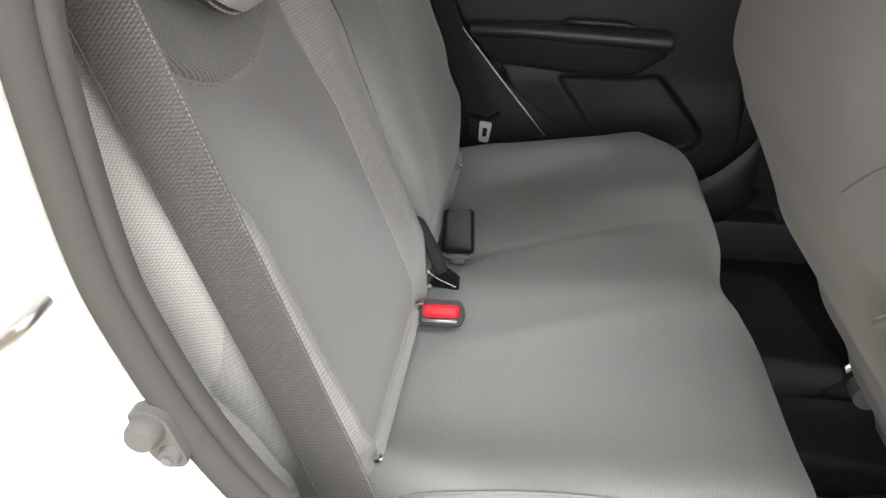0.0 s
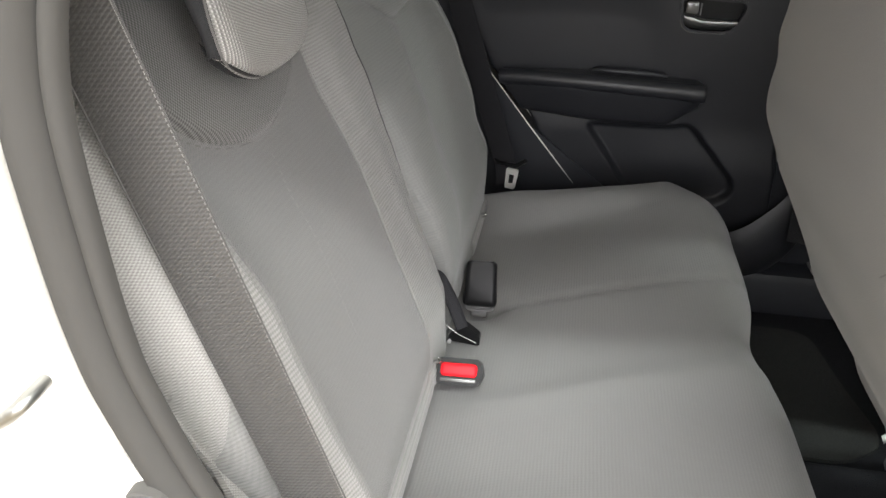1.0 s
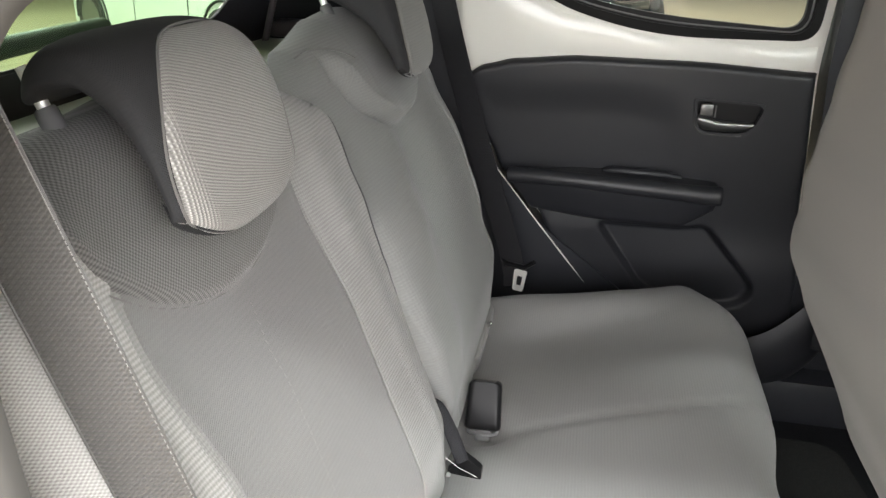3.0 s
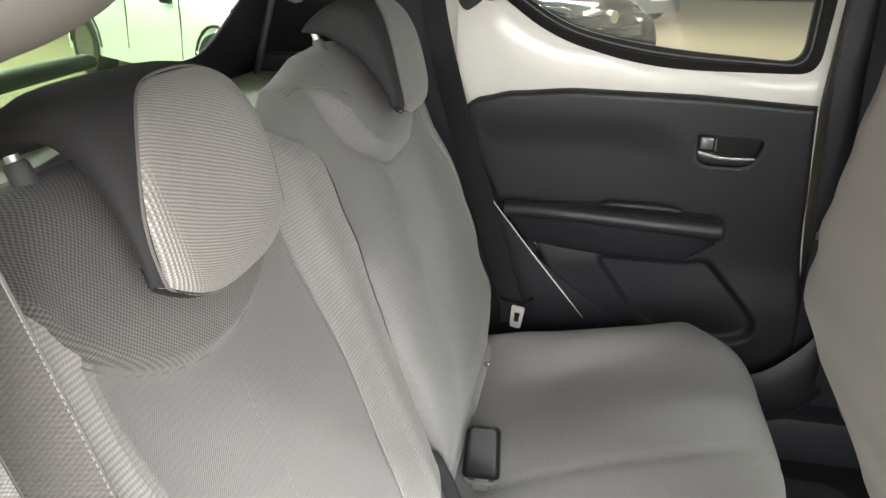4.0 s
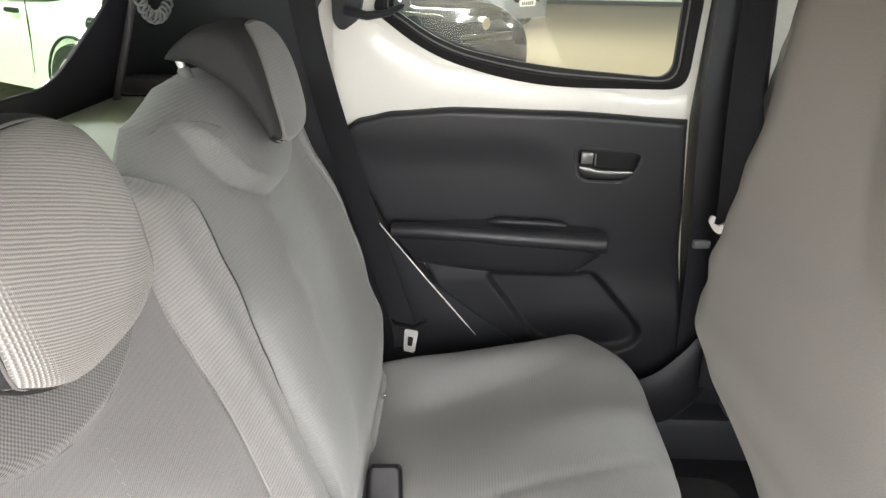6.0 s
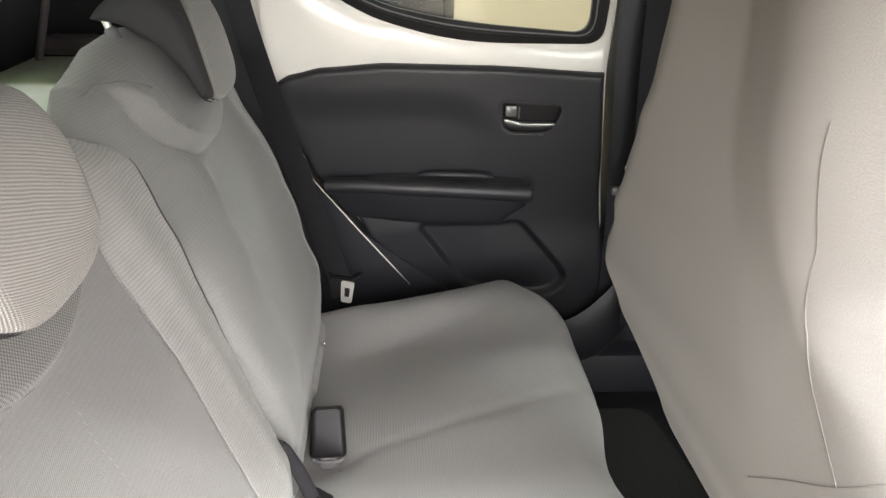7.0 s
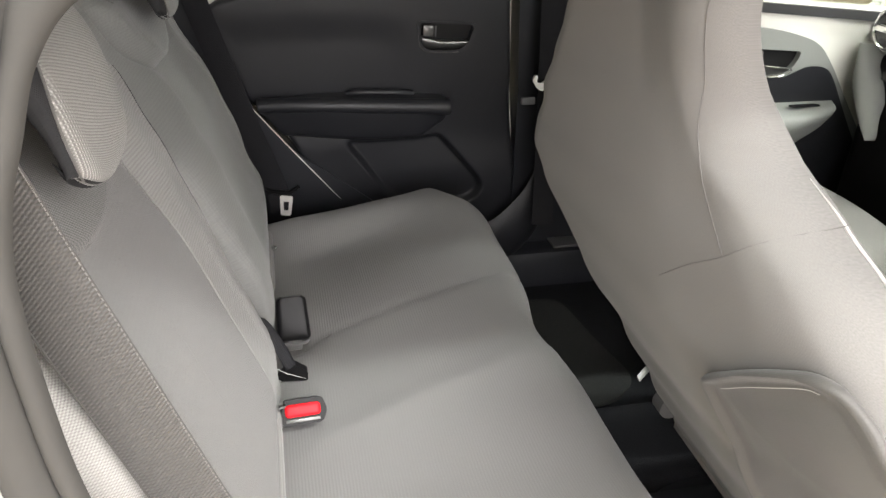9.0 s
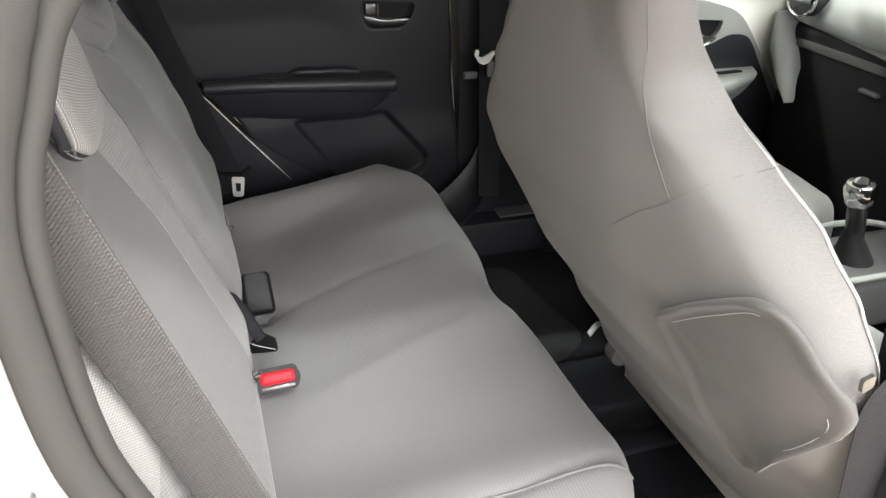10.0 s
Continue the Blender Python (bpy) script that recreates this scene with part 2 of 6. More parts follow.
# ---- builders ----
class Geo:
    """Vertices, faces and UVs of one mesh in the making."""

    def __init__(self):
        self.v, self.f, self.uv = [], [], []

    def add(self, verts, faces, uvs=None):
        o = len(self.v)
        self.v += [tuple(p) for p in verts]
        self.uv += [tuple(p) for p in uvs] if uvs is not None else [(0.0, 0.0)] * len(verts)
        self.f += [tuple(o + i for i in f) for f in faces]
        return self

    def sheet(self, P, UV=None, flip=False, wrap=False):
        """A grid of points, P[i][j]."""
        P = np.asarray(P, float)
        nu, nv = P.shape[:2]
        faces = []
        for i in range(nu if wrap else nu - 1):
            for j in range(nv - 1):
                a, b = i * nv + j, ((i + 1) % nu) * nv + j
                q = (a, b, b + 1, a + 1)
                faces.append(q[::-1] if flip else q)
        return self.add(P.reshape(-1, 3), faces, None if UV is None else np.asarray(UV).reshape(-1, 2))

    def shell(self, F, B, UV=None):
        """A solid between a front and a back grid of the same size."""
        F, B = np.asarray(F, float), np.asarray(B, float)
        nu, nv = F.shape[:2]
        o = len(self.v)
        self.sheet(F, UV)
        self.sheet(B, UV, True)
        k = nu * nv
        ring = [i * nv for i in range(nu)] + [(nu - 1) * nv + j for j in range(1, nv)] + [i * nv + nv - 1 for i in range(nu - 2, -1, -1)] + [j for j in range(nv - 2, 0, -1)]
        for a, b in zip(ring, ring[1:] + ring[:1]):
            self.f.append((o + b, o + a, o + a + k, o + b + k))
        return self

    def tube(self, path, radius, sides=10, closed=False, flat=1.0):
        path = [Vector(p) for p in path]
        m = len(path)
        rings, up = [], Vector((0.13, 0.21, 0.97)).normalized()
        for i, p in enumerate(path):
            a = path[(i - 1) % m] if closed or i else path[0]
            b = path[(i + 1) % m] if closed or i < m - 1 else path[-1]
            t = (b - a).normalized()
            x = t.cross(up).normalized()
            y = x.cross(t).normalized()
            r = radius(i / max(1, m - 1)) if callable(radius) else radius
            rings.append([p + x * math.cos(2 * math.pi * k / sides) * r + y * math.sin(2 * math.pi * k / sides) * r * flat for k in range(sides)])
        o = len(self.v)
        verts = [v for ring in rings for v in ring]
        faces = []
        for i in range(m if closed else m - 1):
            for k in range(sides):
                a, b = i * sides, ((i + 1) % m) * sides
                faces.append((a + k, b + k, b + (k + 1) % sides, a + (k + 1) % sides))
        if not closed:
            faces += [tuple(range(sides)), tuple((m - 1) * sides + k for k in reversed(range(sides)))]
        return self.add(verts, faces)

    def box(self, lo, hi, bevel=0.0, m=None, segments=2):
        bm = bmesh.new()
        bmesh.ops.create_cube(bm, size=1)
        for v in bm.verts:
            v.co = [lo[i] + (v.co[i] + 0.5) * (hi[i] - lo[i]) for i in range(3)]
        if bevel:
            bmesh.ops.bevel(bm, geom=bm.edges[:], offset=bevel, segments=segments, profile=0.5, affect="EDGES")
        return self.take(bm, m)

    def take(self, bm, m=None):
        if m is not None:
            bmesh.ops.transform(bm, matrix=m, verts=bm.verts)
        bm.verts.index_update()
        self.add([v.co[:] for v in bm.verts], [[v.index for v in f.verts] for f in bm.faces])
        bm.free()
        return self

    def plate(self, outer, holes, place, thick):
        """A flat plate with holes; place(a, b) gives the 3D point of the outline's a, b; thick is a vector."""
        bm = bmesh.new()
        edges = []
        for loop in (outer, *holes):
            vs = [bm.verts.new(place(*p)) for p in loop]
            edges += [bm.edges.new((vs[i], vs[(i + 1) % len(vs)])) for i in range(len(vs))]
        bmesh.ops.triangle_fill(bm, use_beauty=True, use_dissolve=False, edges=edges)
        bmesh.ops.recalc_face_normals(bm, faces=bm.faces)
        made = bmesh.ops.extrude_face_region(bm, geom=bm.faces[:])
        bmesh.ops.translate(bm, vec=thick, verts=[g for g in made["geom"] if isinstance(g, bmesh.types.BMVert)])
        bmesh.ops.recalc_face_normals(bm, faces=bm.faces)
        return self.take(bm)

    def moved(self, m):
        self.v = [tuple(m @ Vector(p)) for p in self.v]
        return self


def thing(name, base, label, category="", kind="", group=""):
    ob = new(name)
    ob.empty_display_size = 0.05
    ob.location = base
    return tagged(ob, label, category, group, kind)


def mesh_of(name, geo, material, sharp=42):
    me = bpy.data.meshes.new(name)
    me.from_pydata(geo.v, [], geo.f)
    layer = me.uv_layers.new(name="UVMap")
    flat = np.empty(len(me.loops), np.int32)
    me.loops.foreach_get("vertex_index", flat)
    layer.data.foreach_set("uv", np.asarray(geo.uv, np.float32)[flat].ravel())
    me.polygons.foreach_set("use_smooth", [True] * len(me.polygons))
    me.set_sharp_from_angle(angle=radians(sharp))
    me.materials.append(material)
    me.update()
    return me


def origin_of(ob):
    p = Vector((0, 0, 0))
    while ob is not None:
        p += ob.location
        ob = ob.parent
    return p


def part(name, geo, material, parent, label="", sharp=42):
    """Links a mesh, given in world coordinates, under a thing or a part."""
    ob = new(name, mesh_of(name, geo, material, sharp))
    ob.parent = parent
    if parent is not None and parent.parent is None:
        ob.matrix_parent_inverse = Matrix.Translation(-origin_of(parent))
    return tagged(ob, label)


def solo(name, geo, material, label, category="", kind="", group="", sharp=42):
    """A thing that is one mesh, with its origin at its base."""
    me_lo = np.min(np.asarray(geo.v), 0)
    me_hi = np.max(np.asarray(geo.v), 0)
    base = Vector(((me_lo[0] + me_hi[0]) / 2, (me_lo[1] + me_hi[1]) / 2, me_lo[2]))
    geo.v = [tuple(Vector(p) - base) for p in geo.v]
    ob = new(name, mesh_of(name, geo, material, sharp))
    ob.location = base
    return tagged(ob, label, category, group, kind)


def smooth(a, b, x):
    t = min(1.0, max(0.0, (x - a) / (b - a)))
    return t * t * (3 - 2 * t)


def curve(points, x):
    """Smooth interpolation through a few (x, y) points."""
    if x <= points[0][0]:
        return points[0][1]
    for (x0, y0), (x1, y1) in zip(points, points[1:]):
        if x <= x1:
            return y0 + (y1 - y0) * smooth(x0, x1, x) * 0.5 + (y1 - y0) * (x - x0) / (x1 - x0) * 0.5
    return points[-1][1]


def rounded(d, r):
    """How far a rounded edge of radius r has fallen, d metres in from its rim."""
    d = min(r, max(0.0, d))
    return r - math.sqrt(max(0.0, r * r - (r - d) ** 2))


def spaced(n, power=1.0):
    """0 to 1 in n steps, closer together at both ends."""
    return [0.5 - 0.5 * math.cos(math.pi * i / (n - 1)) if power == 1 else i / (n - 1) for i in range(n)]


def round_poly(points, radius, steps=6):
    """A polygon in the plane with its corners rounded. radius: one for all, or one each."""
    out = []
    m = len(points)
    for i, p in enumerate(points):
        r = radius[i] if isinstance(radius, (list, tuple)) else radius
        p, a, b = Vector(p), Vector(points[i - 1]), Vector(points[(i + 1) % m])
        ta, tb = (a - p), (b - p)
        r1, r2 = min(r, ta.length * 0.49), min(r, tb.length * 0.49)
        pa, pb = p + ta.normalized() * r1, p + tb.normalized() * r2
        if r <= 0:
            out.append(tuple(p))
            continue
        for k in range(steps + 1):
            t = k / steps
            out.append(tuple(pa * (1 - t) ** 2 + p * 2 * t * (1 - t) + pb * t * t))
    return out


def strip(path, width, across, thick=0.0022):
    """A flat band along a path; across is the direction of its width at each point."""
    F, B, UV = [], [], []
    length = 0.0
    for i, p in enumerate(path):
        p, a = Vector(p), Vector(across[i] if isinstance(across, list) else across).normalized()
        if i:
            length += (p - Vector(path[i - 1])).length
        t = (Vector(path[min(i + 1, len(path) - 1)]) - Vector(path[max(i - 1, 0)])).normalized()
        n = t.cross(a).normalized() * thick / 2
        F.append([p + a * width * (k / 6 - 0.5) + n * (1 if 0 < k < 6 else 0.3) for k in range(7)])
        B.append([p + a * width * (k / 6 - 0.5) - n * (1 if 0 < k < 6 else 0.3) for k in range(7)])
        UV.append([(width * k / 6, length) for k in range(7)])
    return Geo().shell(F, B, UV)


def bent(points, steps=10):
    """A smooth path through points."""
    out = []
    pts = [Vector(p) for p in points]
    for i in range(len(pts) - 1):
        p0, p1, p2, p3 = pts[max(0, i - 1)], pts[i], pts[i + 1], pts[min(len(pts) - 1, i + 2)]
        for k in range(steps):
            f = k / steps
            out.append(0.5 * (2 * p1 + (p2 - p0) * f + (2 * p0 - 5 * p1 + 4 * p2 - p3) * f * f + (3 * p1 - p0 - 3 * p2 + p3) * f ** 3))
    return out + [pts[-1]]


# ---- the hall ----
def hall():
    floor_mat = mat("hall_floor_resin", (0.42, 0.335, 0.23), 0.35, 0, 0.4)
    n = Nodes(floor_mat)
    at = n.t.nodes.new("ShaderNodeTexCoord").outputs["Object"]
    n.link(n.mix(n.noise(at, 1.3, 6.0), (0.25, 0.2, 0.135), (0.34, 0.27, 0.185)), n.b.inputs["Base Color"])
    n.bump(n.noise(at, 6.0, 2.0), 0.04, 0.002)
    wall_mat = mat("hall_wall_paint", (0.72, 0.72, 0.69), 0.7)
    n = Nodes(wall_mat)
    at = n.t.nodes.new("ShaderNodeTexCoord").outputs["Object"]
    n.link(n.mix(n.noise(at, 2.0, 5.0), (0.66, 0.66, 0.63), (0.77, 0.77, 0.74)), n.b.inputs["Base Color"])
    solo("ground", Geo().box((-30, -12, -0.2), (40, 22.4, 0)), floor_mat, "beige resin floor of the car hall", "floor", "structure")
    solo("wall_north", Geo().box((-30, 22.4, 0), (40, 22.7, 5.2)), wall_mat, "plain white wall at the end of the hall", "wall", "structure")
    solo("baseboard", Geo().box((-30, 22.37, 0), (40, 22.398, 0.12)), GREY_PLASTIC, "grey skirting along the foot of the white wall", "skirting", "structure")
    solo("wall_south", Geo().box((-30, -12.3, 0), (40, -12, 5.2)), wall_mat, "plain white hall wall", "wall", "structure")
    solo("wall_west", Geo().box((-30.3, -12, 0), (-30, 22.4, 5.2)), wall_mat, "plain white hall wall", "wall", "structure")
    solo("wall_east", Geo().box((40, -12, 0), (40.3, 22.4, 5.2)), wall_mat, "plain white hall wall", "wall", "structure")
    solo("ceiling", Geo().box((-30, -12, 5.2), (40, 22.4, 5.4)), wall_mat, "plain white ceiling of the hall", "ceiling", "structure")


hall()


# ---- a parked car, for the distance ----
def parked_car(base, turn, colour, label):
    body_paint = mat("parked_car_paint", colour, 0.08 if colour[0] < 0.1 else 0.3, 0, 0.18 if colour[0] < 0.1 else 0.4)
    car = thing("parked_car", base, label, "car")
    m = Matrix.Translation(base) @ pose(0, 0, 0, 0, 0, turn)
    front = 2.0

    def hull(x0, x1, tops, wide, low, steps, power):
        rows = []
        for k in range(steps):
            t = 0.5 - 0.5 * math.cos(math.pi * k / (steps - 1))
            x = x0 + (x1 - x0) * t
            e = max(0.0, 1 - abs(2 * t - 1) ** 7) ** (1 / 5)
            row = []
            for q in range(29):
                a = math.pi * q / 28
                c, s = math.cos(a), max(0.0, math.sin(a))
                z = low + (curve(tops, x) - low) * s ** power
                row.append((x, math.copysign(abs(c) ** 0.42, c) * wide * (0.55 + 0.45 * e) * (1 - 0.12 * smooth(low + 0.45, low + 1.1, z)), z))
            rows.append(row)
        geo = Geo().sheet(rows, flip=True)
        k = 29
        geo.f += [tuple(range(k)), tuple((steps - 1) * k + i for i in reversed(range(k)))]
        return geo.moved(m)

    part("body", hull(-2.0, front, [(-2.0, 0.7), (-1.85, 0.93), (0.6, 0.98), (1.0, 0.96), (front - 0.35, 0.84), (front - 0.08, 0.7), (front, 0.5)], 0.87, 0.22, 44, 0.4), body_paint, car)
    cabin = part("cabin_glass", hull(-1.75, 0.95, [(-1.75, 0.95), (-1.35, 1.34), (-0.5, 1.46), (0.15, 1.42), (0.95, 0.95)], 0.76, 0.9, 30, 0.5), CAR_GLASS, car, "dark cabin windows")
    part("roof", hull(-1.32, 0.2, [(-1.32, 1.37), (-0.5, 1.475), (0.2, 1.40)], 0.62, 1.32, 20, 0.5), body_paint, cabin)
    part("grille", Geo().box((front - 0.14, -0.42, 0.42), (front - 0.005, 0.42, 0.6), 0.03, m), CAR_GLASS, car, "dark grille")
    part("grille_bar", Geo().tube([(front - 0.12 - 0.5 * (y * y), y, 0.665 + 0.05 * y * y) for y in np.linspace(-0.62, 0.62, 24)], 0.016, 8).moved(m), CHROME, car, "chrome grille bar")
    part("emblem", Geo().tube([(front - 0.12, 0, 0.68), (front - 0.055, 0, 0.68), (front - 0.045, 0, 0.68)], 0.06, 20).moved(m), CHROME, car, "round chrome emblem")
    if colour[0] > 0.1:
        plate = part("number_plate", Geo().box((front - 0.02, -0.26, 0.43), (front + 0.004, 0.26, 0.54), 0.004, m), mat("plate_white", (0.6, 0.6, 0.57), 0.4), car)
        for k in range(6):
            part("bar", Geo().box((front + 0.004, -0.2 + 0.068 * k, 0.455), (front + 0.007, -0.155 + 0.068 * k, 0.515), 0.0, m), BLACK_RUBBER, plate)
    for q in (-1, 1):
        part("headlamp", Geo().tube([(front - 0.20, 0.5 * q, 0.70), (front - 0.34, 0.66 * q, 0.73), (front - 0.6, 0.78 * q, 0.77)], lambda t: 0.075 - 0.03 * t, 12).moved(m), CAR_GLASS, car)
        for k in (0, 1):
            part("door_handle", Geo().box((0.40 - 1.0 * k, 0.855 * q - 0.02, 0.80), (0.58 - 1.0 * k, 0.855 * q + 0.02, 0.84), 0.012, m), DARK_PLASTIC, car)
            part("door_gap", Geo().tube([(0.7 - 1.0 * k, 0.868 * q, 0.35), (0.72 - 1.0 * k, 0.866 * q, 0.6), (0.68 - 1.0 * k, 0.84 * q, 0.9)], 0.006, 6).moved(m), BLACK_RUBBER, car)
            x = 1.28 if k else -1.25
            wheel = part("wheel", Geo().tube([(x, 0.68 * q, 0.31), (x, 0.85 * q, 0.31), (x, 0.892 * q, 0.31)], lambda t: 0.31 - 0.02 * max(0, t - 0.5), 30).moved(m), BLACK_RUBBER, car, "black tyre")
            rim = part("rim", Geo().tube([(x, 0.87 * q, 0.31), (x, 0.895 * q, 0.31)], 0.205, 24).moved(m), ALLOY, wheel, "grey wheel rim")
            part("wheel_arch", Geo().tube([(x + 0.36 * math.cos(a), 0.872 * q, 0.31 + 0.36 * math.sin(a)) for a in np.linspace(0, math.pi, 16)], 0.012, 8).moved(m), BLACK_RUBBER, car)
    return car


parked_car((-1.19, 7.98, 0), -38, (0.012, 0.014, 0.016), "glossy black car parked beyond the white one")
parked_car((-0.27, 14.95, 0), -38, (0.13, 0.135, 0.14), "silver grey car parked beyond the black one")
parked_car((7.6, 17.6, 0), 80, (0.4, 0.4, 0.4), "silver car parked by the white wall")
parked_car((-3.43, 6.33, 0), -32, (0.7, 0.71, 0.69), "white car parked slantwise behind the hatchback")


# ---- rear seat ----
LEAN = math.atan(0.40)
SIN, COS = math.sin(LEAN), math.cos(LEAN)


def rest(y, s, n=0.0):
    """A point on the reclined backrest: y across, s up along it, n out of it."""
    return (n * COS - s * SIN, y, 0.625 + s * COS + n * SIN)


MID = 0.025  # the gap between the two halves
OUTER_FAR = [(-0.08, 0.36), (0.0, 0.388), (0.1, 0.428), (0.22, 0.466), (0.36, 0.505), (0.5, 0.525), (0.6, 0.5)]
OUTER_NEAR = [(-0.08, 0.455), (0.0, 0.485), (0.1, 0.518), (0.22, 0.543), (0.36, 0.566), (0.5, 0.56), (0.6, 0.53)]
TOP = [(0.0, 0.49), (0.06, 0.512), (0.16, 0.542), (0.28, 0.562), (0.4, 0.552), (0.5, 0.507), (0.56, 0.46)]
TOP_FAR = [(0.0, 0.508), (0.055, 0.545), (0.17, 0.57), (0.28, 0.575), (0.4, 0.56), (0.5, 0.505), (0.56, 0.46)]
SEAM_IN_NEAR = [(0.0, 0.196), (0.16, 0.184), (0.265, 0.175), (0.29, 0.17), (0.325, 0.163), (0.356, 0.157), (0.418, 0.15), (0.46, 0.14), (0.55, 0.12)]
SEAM_IN_FAR = [(0.0, 0.06), (0.04, 0.066), (0.18, 0.09), (0.29, 0.13), (0.38, 0.16), (0.55, 0.16)]
RIDGE_FAR = [(0.0, 0.03), (0.07, 0.032), (0.12, 0.042), (0.22, 0.05), (0.31, 0.07), (0.385, 0.14), (0.46, 0.18)]
GAP = [(0.0, -0.055), (0.08, -0.053), (0.115, -0.047), (0.19, -0.043), (0.245, -0.0405), (0.28, -0.033), (0.3, -0.027), (0.36, -0.008), (0.42, 0.002), (0.46, 0.002), (0.53, -0.004)]
BAND_NEAR = [(0.0, 0.425), (0.06, 0.462), (0.15, 0.462), (0.3, 0.453), (0.43, 0.442), (0.55, 0.43)]
SEAM_FAR = [(0.0, 0.355), (0.06, 0.385), (0.15, 0.42), (0.3, 0.455), (0.55, 0.46)]
SEAM_NEAR = [(0.0, 0.44), (0.06, 0.492), (0.15, 0.503), (0.3, 0.49), (0.55, 0.47)]


def swell(yy, s, sgn):
    """The soft relief of a backrest's front."""
    outer, seam = (OUTER_FAR, SEAM_FAR) if sgn > 0 else (OUTER_NEAR, SEAM_NEAR)
    so = curve(seam, s)
    n = 0.024 * smooth(-0.02, 0.07, s) * smooth(0.4, 0.26, s)
    n += (0.010 + 0.02 * smooth(0.2, 0.36, s) if sgn < 0 else 0.006) * math.exp(-((yy - so - (0.028 if sgn < 0 else 0.01)) / 0.04) ** 2) * smooth(0.0, 0.12, s)
    step = smooth(0.14, 0.26, s) * smooth(0.53, 0.48, s)
    if sgn > 0:
        n -= 0.014 * math.exp(-max(0.0, yy) / 0.011) * step
        off = yy - curve(RIDGE_FAR, s)
        n += 0.032 * math.exp(-(off / (0.08 if off < 0 else 0.06)) ** 2) * smooth(0.46, 0.33, s) * smooth(0.0, 0.15, s)
        n += 0.012 * math.exp(-((yy - so - 0.022) / 0.026) ** 2) * smooth(0.02, 0.1, s) * smooth(0.5, 0.4, s)
    else:
        n += 0.005 * math.exp(-max(0.0, yy) / 0.02) * step
        n += 0.006 * math.exp(-((yy - 0.09) / 0.05) ** 2)
        n += 0.016 * smooth(0.27, 0.38, s) * smooth(0.2, 0.08, yy)
    n -= rounded(curve(outer, s) - yy, 0.05) + rounded(yy - 0.002, 0.012 if sgn > 0 else 0.005) + rounded(curve(TOP if sgn < 0 else TOP_FAR, yy) - s, 0.05) + rounded(s + 0.035, 0.03)
    if sgn > 0:
        f = math.hypot((yy - 0.262) / 0.18, (s - 0.54) / 0.158) - 1
        low = smooth(0.545, 0.48, s)
        n += 0.024 * smooth(0.015, -0.085, f) * smooth(-1.0, -0.1, f) * low
        n -= 0.006 * math.exp(-((f - 0.02) / 0.04) ** 2) * low
    else:
        f = math.hypot((yy - 0.307) / 0.188, (s - 0.554) / 0.175) - 1
        n += 0.0105 * smooth(0.02, -0.06, f) * smooth(-1.0, -0.1, f) * smooth(0.53, 0.45, s)
        # the outer band stands up towards the doorway
        n -= 0.016 * smooth(curve(BAND_NEAR, s) - 0.004, curve(BAND_NEAR, s) + 0.04, yy) * smooth(0.5, 0.4, s)
    # the seams pull the cloth in
    n -= (0.0035 if sgn < 0 else 0.001) * math.exp(-((yy - curve(SEAM_IN_NEAR if sgn < 0 else SEAM_IN_FAR, s)) / 0.004) ** 2) + 0.004 * math.exp(-((yy - so) / 0.005) ** 2)
    return max(n, -0.085)


